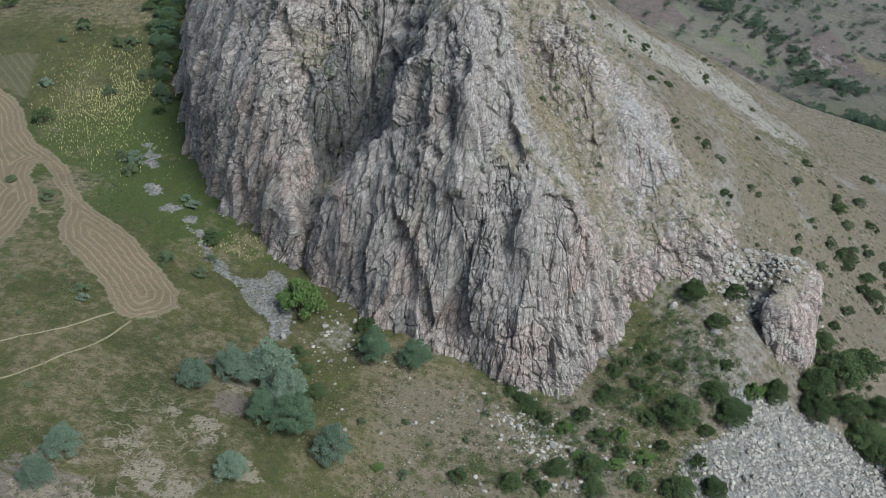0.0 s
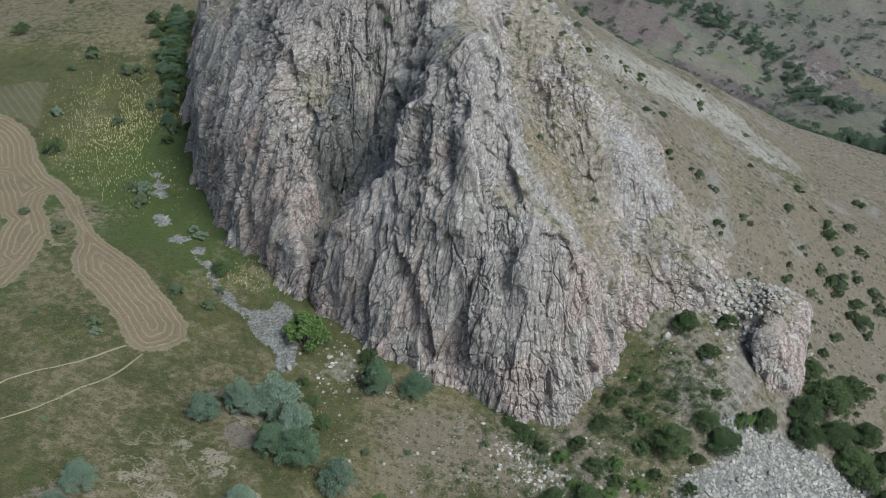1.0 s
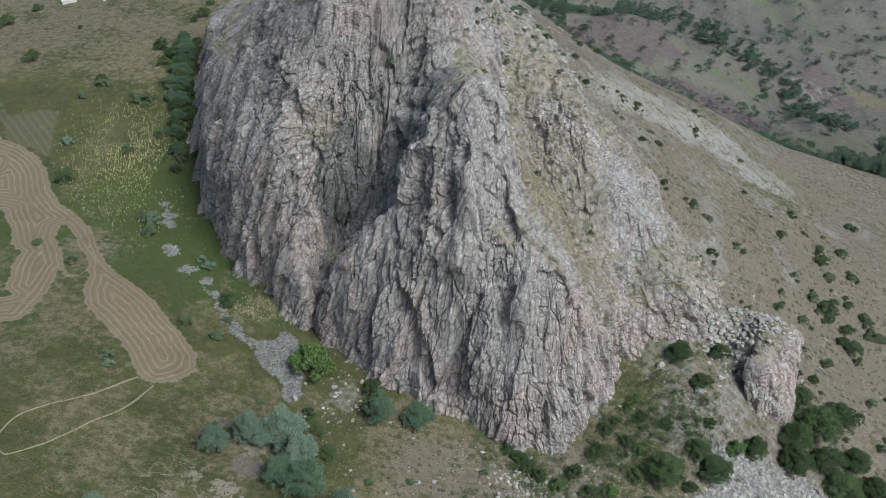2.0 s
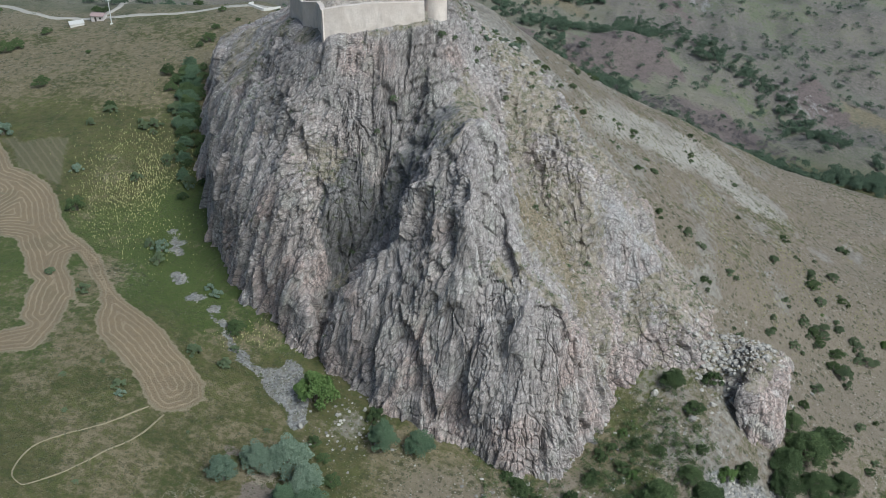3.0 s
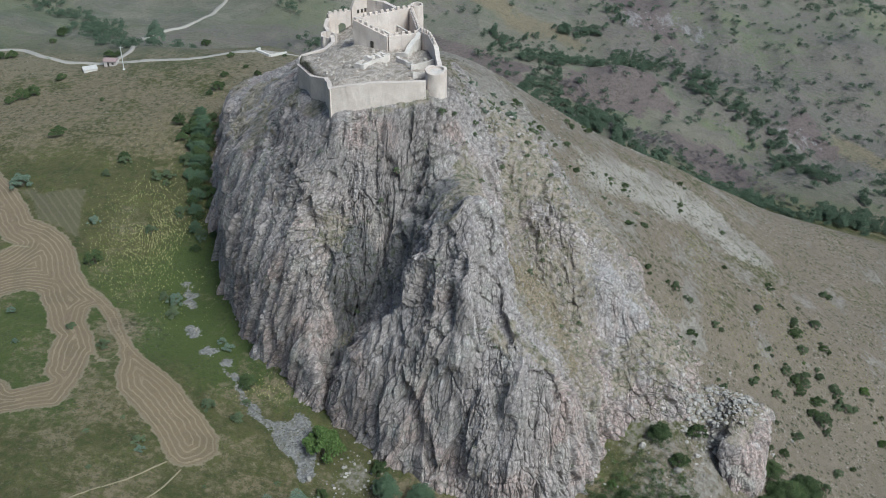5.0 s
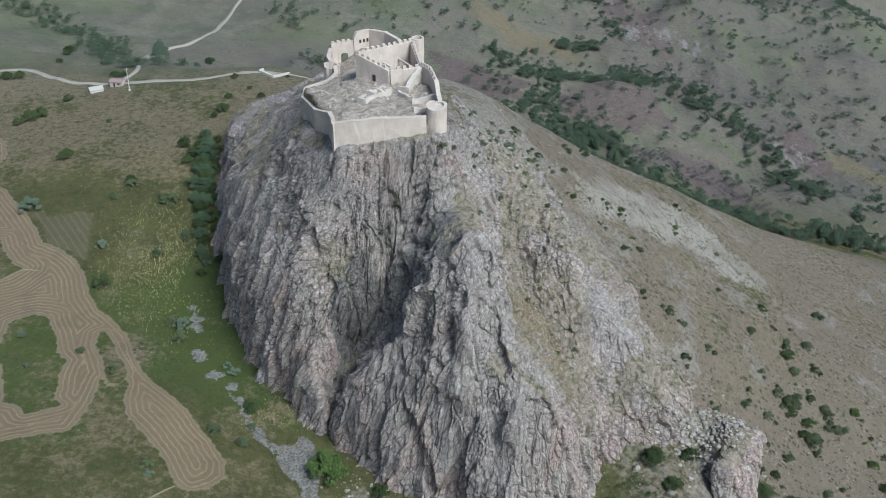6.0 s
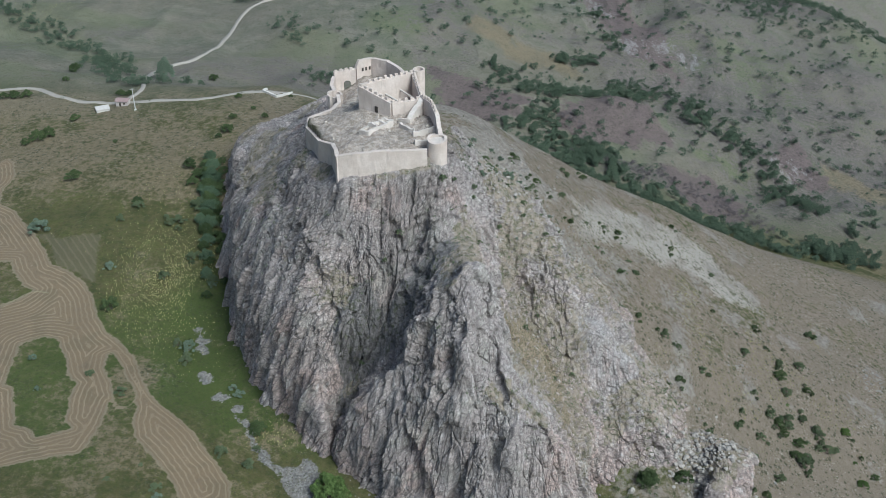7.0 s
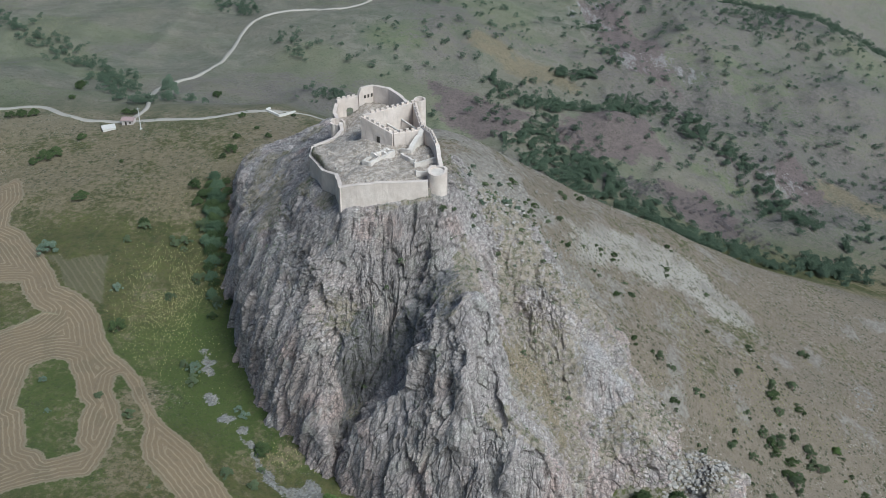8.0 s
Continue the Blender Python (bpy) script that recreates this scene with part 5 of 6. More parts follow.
plant(OLIVE, ((-8, 165.1, 2.8), (-17.3, 177.3, 2.6), (-8.1, 180, 2.2), (9.5, 186, 2.7), (-2.9, 174.4, 1.7), (5, 178, 2), (-45.1, 200.4, 2), (-83.1, 170.8, 1.7), (-88.7, 214.8, 1.6), (-63.1, 194.1, 1.3), (-96.4, 207, 1.9), (-92.3, 194, 1.8)), "small shrubs in the grass")
plant(OLIVE, ((-102.4, 246.6, 4.5), (-67.8, 225.4, 5.3), (-59.2, 222.6, 5.2), (-82.6, 206.4, 4), (-122.4, 355.8, 6), (-127.3, 346, 3.6), (-104.8, 347.4, 5.8), (-95.5, 324.6, 4.8), (-86.3, 266.3, 4.7), (-103.2, 312.3, 4.7), (-57.7, 229.8, 3.4), (-115, 255.9, 3.5), (-98.6, 356.8, 6.7), (-85.3, 310.5, 6.3), (-108.1, 345.1, 4.5), (-104.2, 342.4, 3.1), (-110, 349.1, 3.6), (-127.9, 348.1, 3.2), (-93.5, 326.4, 3.9), (-94.9, 321.9, 3), (-91.3, 276.7, 4), (-87.2, 270.7, 3.5)), "shrubs in the meadow")
plant(SHRUB, ((-117.8, 292.9, 7.3), (-154.6, 378.7, 6.4), (-107.9, 387.1, 6.8), (-123.3, 358, 4.6), (-172.8, 440.6, 4.7), (-146.9, 413.8, 2.9), (-98.3, 455.3, 3.8), (-89, 439.9, 2.9), (-82.1, 429.1, 3.6), (-96.9, 416.1, 6.6), (-100, 411.7, 3.8), (-179.5, 423.5, 7), (-183.7, 419.8, 7.5), (-187.5, 415.6, 5.9), (-159.6, 472, 5.7), (-155.1, 471.3, 4), (-209.1, 465.3, 6.4), (-204.5, 468.1, 6.4), (-214.3, 464.1, 5.8), (-193.4, 494.1, 4.2), (-200.5, 528.2, 7.7), (-96.7, 430.4, 4.2), (-74.3, 459.5, 2.2)), "shrubs on the saddle")
plant(GREY, ((-124.4, 317.1, 4.8), (-81.3, 203, 3.1), (-87.2, 274.4, 6), (-66.6, 253, 3.9), (-157.6, 340.7, 8.3), (-69.1, 255.9, 3), (-85, 309, 4), (-135, 262, 3), (-129, 247, 2.5)), "grey-green shrubs in the meadow")
plant(SILVER, ((-151, 524, 9.4),), "trees by the far road")
plant(SHRUB, ((-129, 540, 5.4), (-58.3, 238, 5.7), (-59.1, 236, 4.3), (-91.9, 365.8, 7.2), (-93.9, 357.8, 7.1), (-86.6, 345.9, 6.5), (-84.9, 333.9, 6.7), (-85.2, 328.4, 4.4), (-104.3, 373.9, 6.2), (-80.7, 310.1, 4.2), (-95.6, 357.9, 5), (-91.1, 370.4, 5.6), (-89.2, 347.4, 4.5), (-92.5, 379.6, 5.7), (-94.7, 388.3, 4.8), (-89, 338, 5), (-88, 322, 4.5), (-90, 352, 6), (-86, 303, 4)), "shrubs against the crag's flank")
plant(BROAD, ((-99, 378, 7), (-97, 369, 7.5), (-95, 360, 7), (-94, 350, 6.5), (-93, 341, 6), (-92, 331, 5), (-101, 387, 6), (-103, 380, 5)), "dark trees against the crag's flank", 0.8)
plant(TEAL, ((-96, 374, 9), (-95, 364, 8.5), (-93, 354, 8), (-98, 384, 7.5), (-92, 344, 7.5), (-91, 334, 6.5), (-90, 325, 5.5), (-88, 314, 5), (-100, 392, 6), (-99, 368, 5), (-98, 358, 5.5), (-96, 347, 5)), "trees against the crag's flank", 0.85)
plant(SHRUB + OLIVE, clumped(((63.8, 326.7, 2.7), (58.6, 324.4, 2), (89.1, 342.8, 2.9), (107.4, 347.6, 2.2), (69.5, 310.2, 2.6), (64.2, 306.3, 1.9), (66.1, 282.5, 3.2), (75.3, 280.4, 4.5), (78.5, 266.3, 3.8), (110.5, 299.9, 4.7), (120.9, 308.6, 2.8), (101.1, 316.2, 2.8), (109.2, 309.1, 1.8), (119.6, 320.3, 3.4), (129.3, 312.6, 2.5), (133.7, 304.7, 6.4), (99.9, 262.1, 4.2), (133.4, 292.2, 4), (146.1, 333, 4.5), (117.3, 271.2, 5.8), (121.2, 271.8, 5.9), (124.1, 266.2, 6.9), (124, 257.5, 7.4), (121.2, 260.2, 5.1), (74.3, 262.6, 1.9)) + ((54.4, 308.8, 1.7), (45, 313.7, 2), (65.4, 324.8, 1.4), (25, 324, 3.4), (32, 319, 4), (42, 325, 3.2), (37, 316, 3), (44, 311, 3.4), (51, 319, 2.6), (59, 328, 3), (65, 331, 3.4), (33, 306, 2.6), (94, 369, 3.6), (90, 348, 3.6), (107, 346, 3), (69, 310, 3.4), (62, 303, 3.2), (45, 353, 4), (55, 365, 4), (56, 308, 2.4), (67, 315, 2.2))), "shrubs on the dry hillside")
plant(OLIVE, clumped(((88.7, 275.8, 4.3), (124.2, 299.6, 4.8), (124.1, 287.2, 5.4), (108.2, 261.9, 5.3), (87.2, 251.4, 4.6), (114.2, 273.2, 4.5), (100.1, 236.5, 3.1), (80.5, 279.4, 3.6), (62.3, 242.5, 2.3), (22.6, 320.4, 2.4), (30.6, 314.3, 2.8), (31.4, 309, 2), (39.4, 302.6, 1.8), (110, 280, 3), (128, 277, 5), (135, 268, 6), (104, 252, 4), (112, 247, 5))), "olive shrubs on the dry hillside")
for i, (x, y, z, w) in enumerate(((-14, 250.0, 68, 3), (-0.6, 255.6, 84, 3.4), (-17, 248.5, 60, 2.2), (24, 242, 41, 3), (30, 238, 31, 2.6), (35, 237, 26, 2.2), (12, 250, 66, 2.4), (6, 262, 72, 2.6), (-26, 244, 26, 2.4), (28, 247, 42, 2.2), (3, 258.5, 82, 2.4), (17, 264, 63, 2.4), (39, 241, 24, 2.4), (33, 246, 34, 2), (-22, 250, 52, 1.8))):
    spot = SKIN[int(np.argmin(np.sum((SKIN - (x, y, z)) ** 2, axis=1)))]
    m = Matrix.LocRotScale((*spot[:2], spot[2] - 0.1 * w), Euler((0, 0, 1.7 * i)), (w / 2, w / 2, w / 2))
    tagged(copy_thing(OLIVE[i % 3], m), "olive shrub rooted in a cleft of the crag", group="shrubs on the crag")
rows = []
while len(rows) < 34:
    x, y = plant_rnd.uniform(92, 160), plant_rnd.uniform(222, 300)
    if y < 300 - 0.9 * abs(x - 120) and plant_rnd.random() < 0.4 + 0.01 * (x - 92):
        rows.append((x, y, 1.6 + 4.2 * plant_rnd.random() ** 2))
plant(SHRUB + OLIVE + FRESH[:1], rows, "shrubs low on the dry hillside")
for i in range(74):
    x, y = plant_rnd.uniform(2, 36), plant_rnd.uniform(262, 320)
    if x > 46 - 0.32 * (y - 262):
        x *= 0.5
    w = 1.1 + 3.6 * plant_rnd.random() ** 2
    m = Matrix.LocRotScale((x, y, float(top_z(x, y)) - 0.12 * w), Euler((0, 0, i)), (w / 2, w / 2 * plant_rnd.uniform(0.8, 1.2), w / 2))
    tagged(copy_thing((OLIVE + GREY)[i % 5], m), "green shrub among rubble beside the castle", group="shrubs beside the castle")
for proto in SILVER + TEAL + BROAD + SHRUB + OLIVE + FRESH + GREY:
    for o in (*proto.children_recursive, proto):
        bpy.data.objects.remove(o)


# ---- woods and scrub of the far slopes, too many to count ----
def far_growth(name, points, sizes, leaf, seed, label, per=70):
    rnd = np.random.default_rng(seed)
    vs, fs, n = [], [], 0
    z = surface_z(points[:, 0], points[:, 1])
    for (x, y), zz, s in zip(points, z, sizes):
        lobes = [(rnd.uniform(-0.5, 0.5) * s, rnd.uniform(-0.5, 0.5) * s, s * rnd.uniform(0.35, 1.15), s * rnd.uniform(0.3, 0.5)) for _ in range(5)]
        v, f = leaf_cloud(rnd, lobes, int(1.1 * per), 0.19 * s)
        vs.append(v + (x, y, zz))
        fs.append(f + n)
        n += len(v)
    return tagged(new(name, mesh_of(name, np.vstack(vs), np.vstack(fs), leaf, False)), label, "vegetation", kind="stuff")


def along(rnd, line, count, spread):
    p = spline(np.array([(a, b) for a, b in line], float), 200)
    return p[rnd.integers(0, 200, count)] + rnd.normal(size=(count, 2)) * spread


wood_rnd = np.random.default_rng(5)
VALLEY = (((40, 556), (59, 567), (70, 545), (84, 505), (100, 472), (122, 452), (145, 446), (172, 440)), 430, 10), (((32, 616), (49, 593), (75, 602), (110, 623), (146, 632), (165, 598), (183, 581), (190, 561), (200, 522), (207, 500)), 320, 7), (((184, 458), (200, 452), (220, 462)), 110, 7), (((116, 766), (115, 728), (118, 699)), 50, 4), (((73, 666), (89, 671), (105, 675)), 34, 3), (((119, 485), (145, 512), (156, 495)), 40, 6), (((36, 556), (50, 525), (66, 490), (84, 452)), 110, 9), (((220, 500), (245, 505), (268, 498)), 24, 9)
pts = np.vstack([along(wood_rnd, line, n, spread) for line, n, spread in VALLEY])
bare = np.max([inside(scar, pts[:, 0], pts[:, 1]) for scar in SCARS], axis=0)
pts = pts[(bare < -3) | (wood_rnd.random(len(pts)) < 0.12)]
far_growth("valley_wood", pts, wood_rnd.uniform(1.6, 4.3, len(pts)), LEAF_FAR, 1, "green woodland strip along the valley stream", 230)
pts = np.vstack([wood_rnd.normal((x, y), r * 0.6, (34, 2)) for x, y, r in BRUSH_SPOTS])
far_growth("brushwood", pts, wood_rnd.uniform(0.9, 2.4, len(pts)), TWIGS, 12, "grey leafless brushwood below the bare red bank", 90)
NORTH = (((241, 1000), (247, 830), (271, 770), (300, 760)), 90, 12), (((270, 900), (313, 838), (350, 820)), 110, 22), (((330, 1000), (360, 900), (420, 850)), 120, 30)
pts = np.vstack([along(wood_rnd, line, n, spread) for line, n, spread in NORTH])
far_growth("distant_wood", pts, wood_rnd.uniform(2.5, 5.0, len(pts)), LEAF_FAR, 2, "distant wooded valley side", 110)
WEST = (((-298, 682), (-274, 645), (-253, 634), (-229, 602), (-207, 577), (-194, 564), (-175, 522)), 190, 7), (((-164, 759), (-142, 727)), 40, 7), (((-110, 667), (-98, 632), (-90, 625)), 26, 6), (((-178, 520), (-162, 492), (-145, 500), (-138, 520)), 40, 4), (((-80, 543), (-69, 560), (-60, 548)), 26, 6), (((-40, 620), (0, 650), (20, 700)), 30, 12)
pts = np.vstack([along(wood_rnd, line, n, spread) for line, n, spread in WEST])
far_growth("thicket", pts, wood_rnd.uniform(1.5, 3.9, len(pts)), LEAF_FAR, 3, "thickets in the gullies of the far slope", 130)
pts = np.column_stack([wood_rnd.uniform(-330, 420, 3000), wood_rnd.uniform(500, 960, 3000)])
keep = (vnoise(pts[:, 0] / 60, pts[:, 1] / 60, 2.0) + 0.006 * pts[:, 0] > -0.15)
pts = pts[keep]
far_growth("scrub", pts, 1.3 + 3.0 * wood_rnd.random(len(pts)) ** 2, LEAF_FAR, 4, "dark scrub dotted over the far hillsides", 130)
pts = np.column_stack([wood_rnd.uniform(-240, -85, 260), wood_rnd.uniform(290, 470, 260)])
pts = pts[(inside(HAY, pts[:, 0], pts[:, 1]) < -2)]
far_growth("meadow_scrub", pts, 0.4 + 1.3 * wood_rnd.random(len(pts)) ** 2, LEAF_DARK, 6, "low scrub scattered in the meadow", 40)
pts = np.vstack([along(wood_rnd, line, n, spread) for line, n, spread in ((((12, 197), (20, 189), (30, 184), (42, 200), (50, 209), (60, 220)), 420, 3.5), (((5, 168), (25, 172), (45, 178), (55, 182)), 300, 6), (((98, 216), (108, 212), (114, 204), (118, 190)), 80, 5), (((40, 205), (58, 205), (66, 214)), 260, 5.5), (((44, 192), (56, 198), (70, 206)), 240, 4))])
far_growth("undergrowth", pts, 0.4 + 1.4 * wood_rnd.random(len(pts)) ** 2, LEAF_DARK, 8, "dense low undergrowth along the foot of the crag", 60)
pts = pts[::3] + wood_rnd.normal(size=(len(pts[::3]), 2)) * 2.5
far_growth("undergrowth", pts, 0.3 + 0.8 * wood_rnd.random(len(pts)) ** 2, LEAF_FRESH, 9, "fresh green weeds along the foot of the crag", 60)
pts = np.column_stack([wood_rnd.uniform(25, 190, 170), wood_rnd.uniform(250, 400, 170)])
far_growth("hill_scrub", pts, wood_rnd.uniform(0.25, 0.75, len(pts)), LEAF_MID, 7, "low scrub scattered over the dry hillside", 40)


def spikes(name, c, tall, wide, material, seed, label, category):
    """Small upright plants at the points c, too many to count."""
    rnd = np.random.default_rng(seed)
    z, n = surface_z(c[:, 0], c[:, 1]), len(c)
    h, w = rnd.uniform(*tall, n), rnd.uniform(*wide, n)
    ring = np.array([(math.cos(a), math.sin(a)) for a in (0, 2.1, 4.2)])
    v = np.zeros((n, 7, 3))
    for k in range(3):
        v[:, k, :2] = c + 0.4 * w[:, None] * ring[k]
        v[:, k, 2] = z - 0.05
        v[:, 3 + k, :2] = c + w[:, None] * ring[k]
        v[:, 3 + k, 2] = z + 0.55 * h
    v[:, 6, :2], v[:, 6, 2] = c, z + h
    tri = np.array([[0, 1, 4], [0, 4, 3], [1, 2, 5], [1, 5, 4], [2, 0, 3], [2, 3, 5], [3, 4, 6], [4, 5, 6], [5, 3, 6]])
    f = (tri[None] + 7 * np.arange(n)[:, None, None]).reshape(-1, 3)
    return tagged(new(name, mesh_of(name, v.reshape(-1, 3), f, material, False)), label, category, kind="stuff")


herb_rnd = np.random.default_rng(3)
c = np.column_stack([np.concatenate([herb_rnd.normal(-101, 17, 1500), herb_rnd.normal(-103, 9, 1700)]), np.concatenate([herb_rnd.normal(312, 40, 1500), herb_rnd.normal(314, 15, 1700)])])
c = np.vstack([c[(c[:, 1] > 255) & (c[:, 0] < -74)], herb_rnd.normal((-52, 236), (5, 3), (170, 2)), herb_rnd.normal((-268, 672), (14, 22), (260, 2)), herb_rnd.normal((38, 700), (14, 10), (160, 2))])
c = c[(inside(HAY, c[:, 0], c[:, 1]) < -2) & (vnoise(c[:, 0] / 11, c[:, 1] / 11, 5.0) > -0.45)]
spikes("flowers", c, (0.3, 0.7), (0.07, 0.16), FLOWER, 3, "pale yellow flower spikes thick in the meadow", "flowers")
c = np.column_stack([herb_rnd.uniform(45, 175, 5200), herb_rnd.uniform(225, 400, 5200)])
c = c[vnoise(c[:, 0] / 18, c[:, 1] / 18, 2.5) - 0.006 * (c[:, 1] - 320) > -0.1]
spikes("dry_tufts", c, (0.25, 0.7), (0.12, 0.30), DRY_TUFT, 4, "straw-coloured tufts dotted over the dry hillside", "grass")
c = np.column_stack([herb_rnd.uniform(5, 185, 6000), herb_rnd.uniform(225, 405, 6000)])
c = c[vnoise(c[:, 0] / 14, c[:, 1] / 14, 6.5) + 0.7 * vnoise(c[:, 0] / 5, c[:, 1] / 5, 3.5) > 0.12]
spikes("cushion_plants", c, (0.12, 0.45), (0.12, 0.5), DARK_TUFT, 5, "dark cushion plants over the dry hillside", "plants")
c = np.column_stack([herb_rnd.uniform(-110, 60, 5200), herb_rnd.uniform(138, 250, 5200)])
c = c[inside(HAY, c[:, 0], c[:, 1]) < -1]
spikes("meadow_tufts", c, (0.15, 0.45), (0.12, 0.36), DARK_TUFT, 6, "dark green tufts in the meadow grass", "grass")
c = np.column_stack([herb_rnd.uniform(-30, 60, 2600), herb_rnd.uniform(138, 205, 2600)])
spikes("straw_tufts", c, (0.15, 0.45), (0.08, 0.24), DRY_TUFT, 7, "dry straw tufts below the crag", "grass")

# tufts rooted in the cracks and on the ledges of the crag
seat = np.flatnonzero((SKIN_UP > 0.42) & (SKIN[:, 1] < 300))
seat = herb_rnd.choice(seat, 4000, replace=False)
seat = seat[vnoise(SKIN[seat, 0] / 9, SKIN[seat, 1] / 9, SKIN[seat, 2] / 9) > 0.05]
vs, fs, n = [], [], 0
for k in seat:
    s = 0.18 + 0.5 * float(herb_rnd.random()) ** 2
    v, f = leaf_cloud(herb_rnd, [(0, 0, 0.3 * s, s), (0.6 * s, 0.2 * s, 0.2 * s, 0.7 * s)], 16, 0.55 * s)
    vs.append(v + SKIN[k])
    fs.append(f + n)
    n += len(v)
tagged(new("crag_tufts", mesh_of("crag_tufts", np.vstack(vs), np.vstack(fs), LEAF_MID, False)), "olive tufts rooted in the cracks of the crag", "plants", kind="stuff")
c = np.column_stack([herb_rnd.uniform(70, 150, 5000), herb_rnd.uniform(240, 330, 5000)])
c = c[vnoise(c[:, 0] / 13, c[:, 1] / 13, 9.5) > 0.28]
spikes("hill_flowers", c, (0.15, 0.4), (0.08, 0.22), HILL_FLOWER, 8, "yellow-green flowering patches on the dry hillside", "flowers")


# ---- boulders and loose stones ----
def boulder_mesh(name, seed, material):
    bm = bmesh.new()
    bmesh.ops.create_icosphere(bm, subdivisions=1, radius=0.5)
    rnd = random.Random(seed)
    cut = [Vector([rnd.uniform(-1, 1) for _ in range(3)]).normalized() for _ in range(5)]
    for v in bm.verts:
        for c in cut:
            over = v.co.dot(c) - 0.33
            if over > 0:
                v.co -= c * over
        v.co *= rnd.uniform(0.9, 1.1)
    me = bpy.data.meshes.new(name)
    bm.to_mesh(me)
    bm.free()
    me.materials.append(material)
    return me


STONES = [boulder_mesh("stone", k, BOULDER) for k in range(8)]


def loose_stones(name, points, sizes, seed, label, material, top=surface_z):
    """Small stones joined into one mesh."""
    rnd = np.random.default_rng(seed)
    base = []
    for me in STONES:
        co = np.zeros(len(me.vertices) * 3)
        me.vertices.foreach_get("co", co)
        base.append(co.reshape(-1, 3))
    tri = np.array([list(q.vertices) for q in STONES[0].polygons])
    z = top(points[:, 0], points[:, 1])
    vs, fs, n = [], [], 0
    for i, ((x, y), zz, s) in enumerate(zip(points, z, sizes)):
        a = rnd.uniform(0, 6.28)
        v = base[i % 8] * (s * rnd.uniform(0.8, 1.4), s, s * rnd.uniform(0.5, 0.9))
        v = np.column_stack([v[:, 0] * math.cos(a) - v[:, 1] * math.sin(a), v[:, 0] * math.sin(a) + v[:, 1] * math.cos(a), v[:, 2]])
        vs.append(v + (x, y, zz + 0.12 * s))
        fs.append(tri + n)
        n += len(v)
    return tagged(new(name, mesh_of(name, np.vstack(vs), np.vstack(fs), material, False)), label, "stones", kind="stuff")


stone_rnd = np.random.default_rng(11)
hill_pts = np.column_stack([stone_rnd.uniform(8, 175, 6000), stone_rnd.uniform(240, 405, 6000)])
hill_pts = hill_pts[vnoise(hill_pts[:, 0] / 14, hill_pts[:, 1] / 14, 1.0) > -0.35]
loose_stones("hillside_stones", hill_pts, 0.16 + 0.7 * stone_rnd.random(len(hill_pts)) ** 5, 1, "dusty loose stones over the dry hillside", HILL_STONE)
foot_pts = np.vstack([np.column_stack([stone_rnd.normal(x, sx, n), stone_rnd.normal(y, sy, n)]) for x, y, sx, sy, n in ((-24, 206, 5, 6, 160), (19, 184, 4.5, 4, 420), (26, 176, 4, 6, 260), (39, 181, 4, 4, 120), (60, 212, 10, 9, 150), (72, 218, 5, 8, 90), (75, 245, 10, 9, 220), (62, 258, 6, 7, 110), (-5, 186, 10, 7, 45), (38, 190, 8, 8, 120), (5, 172, 14, 8, 40))])
loose_stones("fallen_stones", foot_pts, 0.22 + 1.1 * stone_rnd.random(len(foot_pts)) ** 3, 2, "pale fallen stones below the crag", BOULDER)
yard_pts = np.column_stack([stone_rnd.uniform(-40, -3, 1100), stone_rnd.uniform(260, 330, 1100)])
yard_pts = yard_pts[inside(CASTLE_YARD, yard_pts[:, 0], yard_pts[:, 1]) > 1.2]
loose_stones("yard_rubble", yard_pts, 0.3 + 0.8 * stone_rnd.random(len(yard_pts)) ** 3, 3, "pale rubble strewn over the castle yard", RUBBLE)
gravel_pts = np.column_stack([stone_rnd.uniform(-60, -34, 900), stone_rnd.uniform(200, 232, 900)])
gravel_pts = gravel_pts[inside(FAN, gravel_pts[:, 0], gravel_pts[:, 1]) > 0.2]
gravel_pts = np.vstack([gravel_pts] + [stone_rnd.normal((x, y), r * 0.4, (32, 2)) for x, y, r in STREAM_SPOTS])
loose_stones("stream_gravel", gravel_pts, 0.2 + 0.5 * stone_rnd.random(len(gravel_pts)) ** 3, 4, "grey stones in the dry stream bed", BOULDER)

# rock breaking through the far and near hillsides
ledge_pts = np.vstack([stone_rnd.normal((x, y), (sx, sy), (n, 2)) for x, y, sx, sy, n in ((112, 795, 4, 12, 120), (128, 705, 4, 8, 90), (150, 705, 6, 14, 90), (207, 562, 5, 8, 110), (105, 289, 3, 4, 60), (168, 317, 3, 5, 90), (28, 300, 9, 18, 500), (40, 282, 6, 10, 260), (14, 285, 5, 12, 420), (20, 310, 6, 10, 200))])
loose_stones("rock_ledges", ledge_pts, 0.35 + 1.1 * stone_rnd.random(len(ledge_pts)) ** 3, 6, "grey rock ledges breaking through the hillsides", LEDGE_ROCK, top_z)

block_pts = np.vstack([stone_rnd.normal((85, 236), (6, 6), (260, 2)), stone_rnd.normal((76, 233), (4, 5), (170, 2))])
loose_stones("outcrop_blocks", block_pts, 0.5 + 1.6 * stone_rnd.random(len(block_pts)) ** 2, 7, "loose grey blocks heaped on the outcrop", BOULDER, top_z)

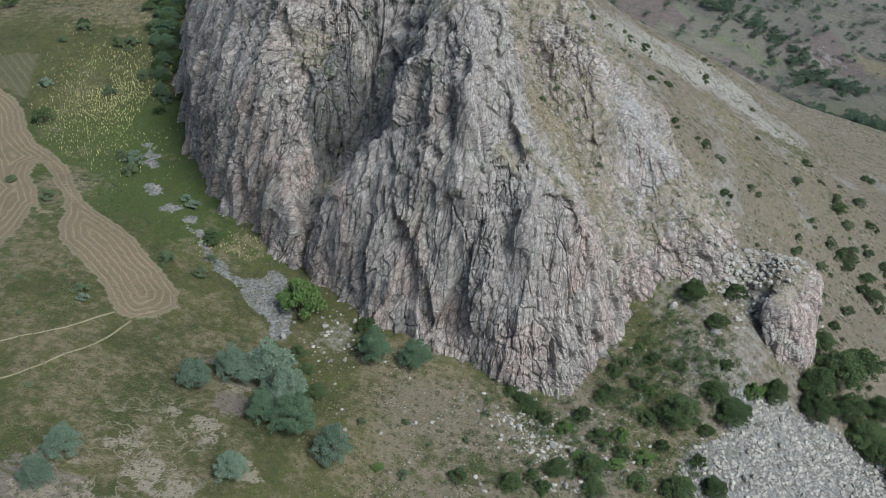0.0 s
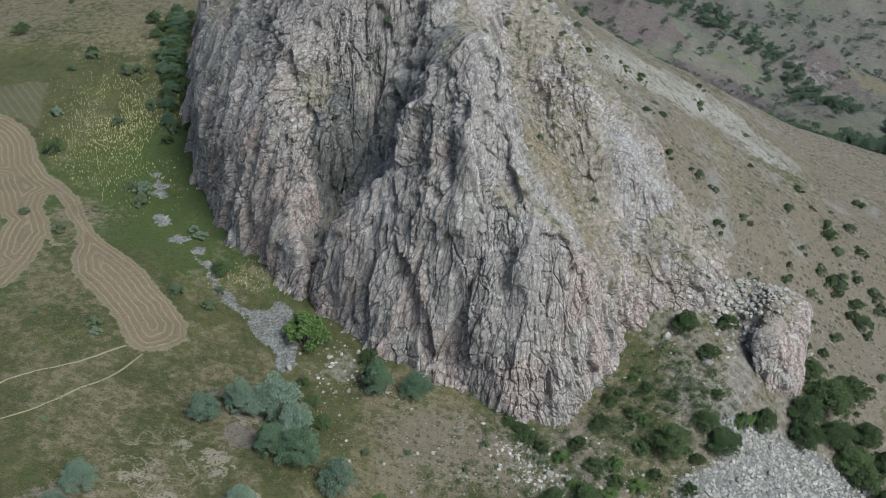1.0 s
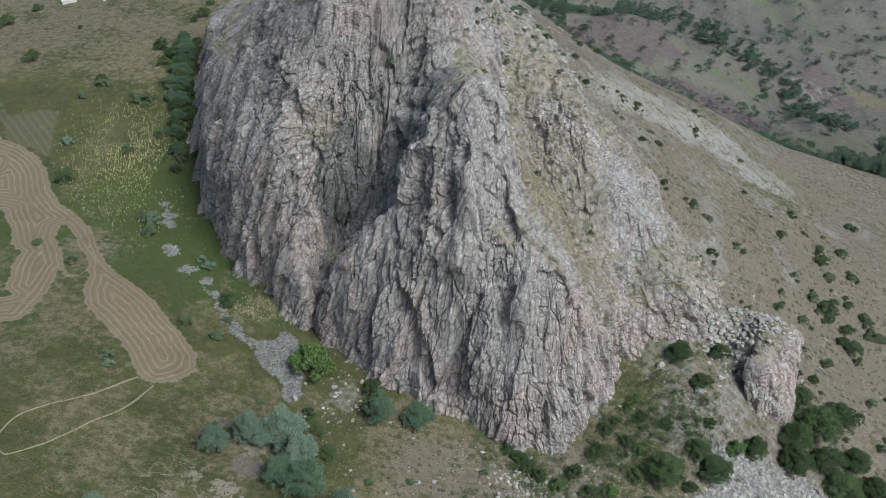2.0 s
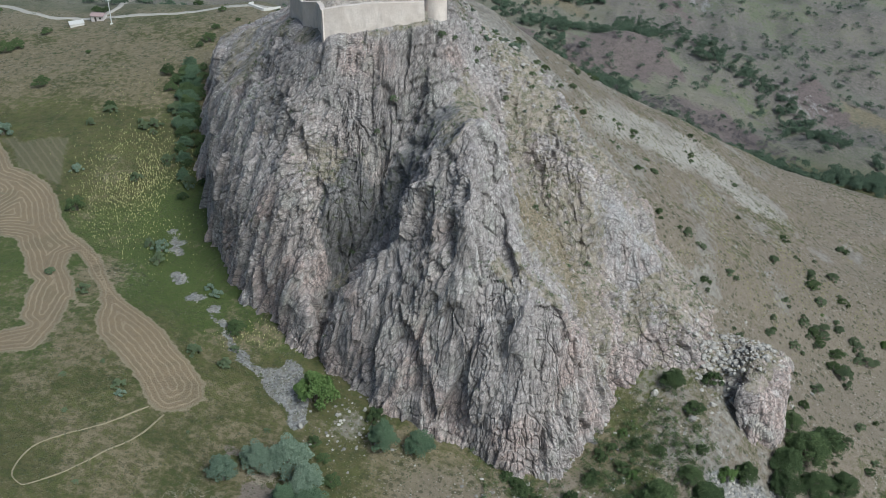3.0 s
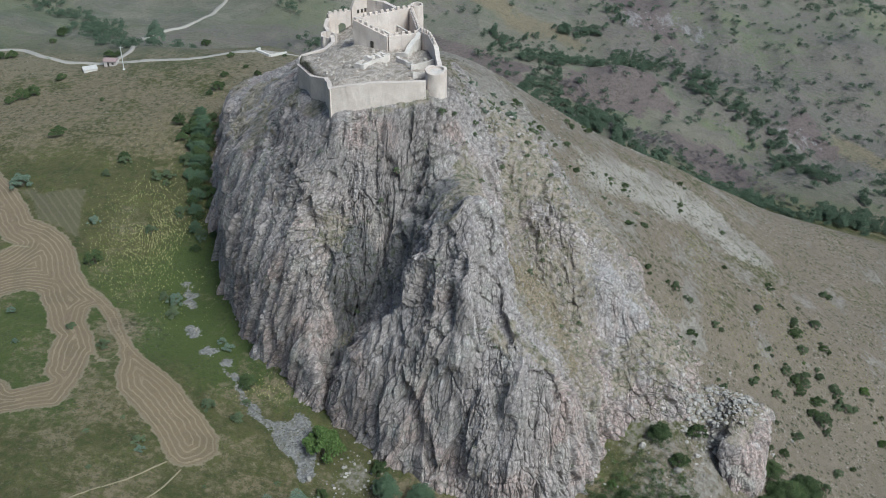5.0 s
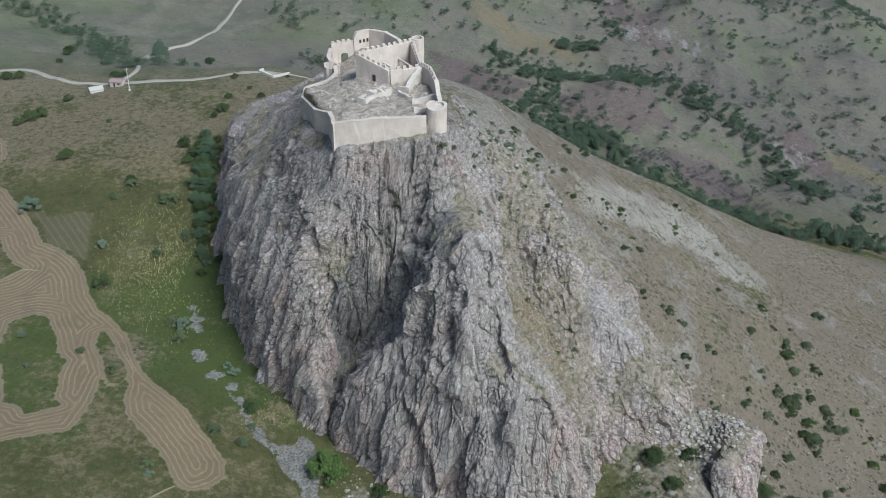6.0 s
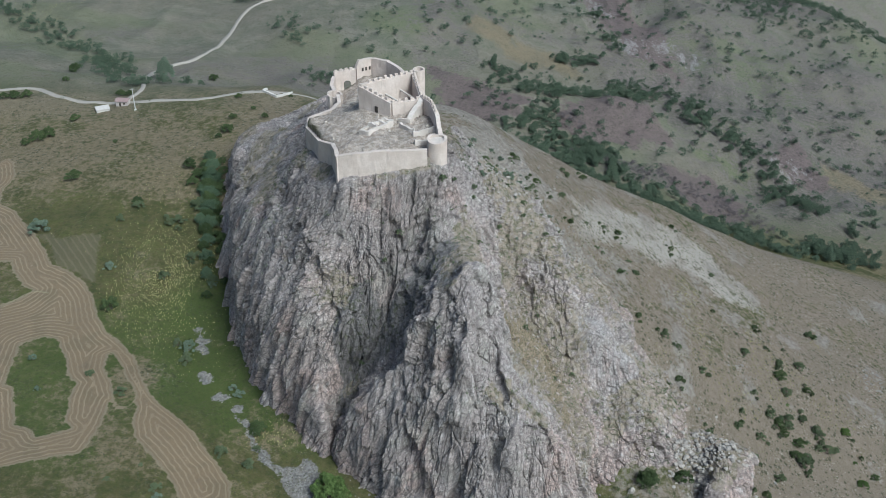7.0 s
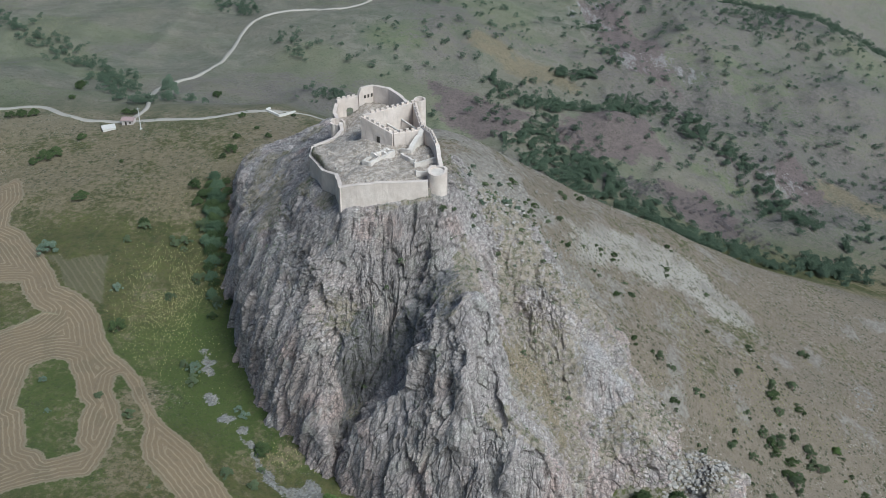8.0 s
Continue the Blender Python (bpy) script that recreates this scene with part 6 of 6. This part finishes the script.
# the boulder slope: the larger blocks one by one, the small ones together
slope_pts = np.column_stack([stone_rnd.uniform(50, 126, 15000), stone_rnd.uniform(150, 208, 15000)])
deep = inside(SLOPE, slope_pts[:, 0], slope_pts[:, 1])
slope_pts = slope_pts[(deep > 0) & (stone_rnd.random(15000) < smooth(-1, 6, deep) + 0.2)]
loose_stones("boulder_slope_rubble", slope_pts[:5600], 0.4 + 1.1 * stone_rnd.random(len(slope_pts[:5600])) ** 2, 5, "grey broken rubble of the boulder slope", BOULDER)
slope = thing("boulder_slope", (0, 0, 0), "slope of pale grey tumbled boulders", "boulders")
for i, (x, y) in enumerate(slope_pts[5600:5890]):
    s = 1.0 + 1.3 * float(stone_rnd.random()) ** 2
    ob = part("boulder", STONES[i % 8], None, slope)
    ob.matrix_basis = Matrix.LocRotScale((x, y, float(surface_z(x, y)) + 0.2 * s), Euler(stone_rnd.uniform(0, 6.28, 3)), (s * 1.25, s, s * 0.8))
# single large blocks
for x, y, s in ((-37, 203.5, 2.0), (-28, 209, 1.4), (-21, 212, 1.2), (-22, 203, 1.2), (66, 214, 2.8), (57, 221, 2.6), (28.5, 180, 2.4), (24, 181, 2.2), (31, 178, 1.8), (26, 170, 1.8), (20, 186, 1.6), (17, 184, 1.8), (73, 221, 2.0), (46, 197, 1.8), (68, 207, 1.5)):
    ob = part("boulder", STONES[int(x * 7) % 8], None)
    ob.matrix_basis = Matrix.LocRotScale((x, y, float(surface_z(x, y)) + 0.25 * s), Euler((x, y, s)), (s * 1.2, s, s * 0.85))
    tagged(ob, "large pale grey boulder lying in rough grass", "boulder", "fallen boulders")


# ---- hut, terrace and pole by the road ----
def box(name, size, place, turn, material, parent, label="", bevel=0.05):
    bm = bmesh.new()
    bmesh.ops.create_cube(bm, size=1.0, matrix=pose(*place, 0, 0, turn) @ Matrix.Diagonal((*size, 1)))
    if bevel:
        bmesh.ops.bevel(bm, geom=list(bm.edges), offset=bevel, segments=1, affect="EDGES")
    return part(name, bm, material, parent, label)


def gable(name, size, rise, place, turn, material, parent, label=""):
    l, w, t = size
    bm = bmesh.new()
    rows = [[(s * l / 2, -w / 2, 0), (s * l / 2, 0, rise), (s * l / 2, w / 2, 0), (s * l / 2, w / 2, t), (s * l / 2, 0, rise + t), (s * l / 2, -w / 2, t)] for s in (-1, 1)]
    vs = [[bm.verts.new(pose(*place, 0, 0, turn) @ Vector(p)) for p in r] for r in rows]
    for k in range(6):
        j = (k + 1) % 6
        bm.faces.new((vs[0][k], vs[0][j], vs[1][j], vs[1][k]))
    for r in vs:
        for q in ((0, 1, 4, 5), (1, 2, 3, 4)):
            bm.faces.new([r[i] for i in q])
    bmesh.ops.recalc_face_normals(bm, faces=bm.faces)
    return part(name, bm, material, parent, label)


hz = float(surface_z(-154.5, 457))
hut = thing("hut", (0, 0, 0), "small plastered hut with a red roof by the road", "hut")
box("wall", (5.8, 4.0, 2.6), (-154.5, 457.5, hz + 1.1), -6, PLASTER, hut)
gable("roof", (6.4, 4.8, 0.15), 0.8, (-154.5, 457.5, hz + 2.38), -6, ROOF_RED, hut, "faded red sheet roof")
box("door", (0.9, 0.1, 2.0), (-155.5, 455.55, hz + 0.95), -6, DARK_OPEN, hut, "dark door")
box("window", (1.0, 0.1, 0.9), (-153.4, 455.35, hz + 1.4), -6, DARK_OPEN, hut)
kz = float(surface_z(-163, 452))
kiosk = thing("kiosk", (0, 0, 0), "low white concrete platform beside the hut", "platform")
box("base", (6.0, 4.6, 1.6), (-163, 452, kz + 0.4), 24, CONCRETE, kiosk)
box("slab", (6.5, 5.1, 0.22), (-163, 452, kz + 1.3), 24, CONCRETE, kiosk)
tz = float(surface_z(-81, 457))
ramp = thing("terrace", (0, 0, 0), "low pale stone terrace at the road's end", "terrace")
for a, b in (((-87.5, 460.5), (-80.5, 455.5)), ((-80.5, 455.5), (-74.5, 466)), ((-87.5, 460.5), (-86, 463))):
    line = [(*a, float(surface_z(*a)) + 1.2, tz - 2), (*b, float(surface_z(*b)) + 1.2, tz - 2)]
    part("wall", wall_mesh("wall", line, 0.8, CONCRETE, 0.08), None, ramp)
pz = float(surface_z(-146.5, 449))
pole = thing("utility_pole", (0, 0, 0), "grey utility pole with a crossarm by the road", "pole")
mast = bmesh.new()
bmesh.ops.create_cone(mast, cap_ends=True, segments=10, radius1=0.24, radius2=0.15, depth=11.5, matrix=Matrix.Translation((-146.5, 449, pz + 5.4)))
part("mast", mast, POLE_GREY, pole)
box("crossarm", (2.2, 0.18, 0.18), (-146.5, 449, pz + 10.6), 10, POLE_GREY, pole, "", 0.02)
box("footing", (1.2, 1.2, 0.5), (-146.5, 449, pz + 0.1), 10, CONCRETE, pole)
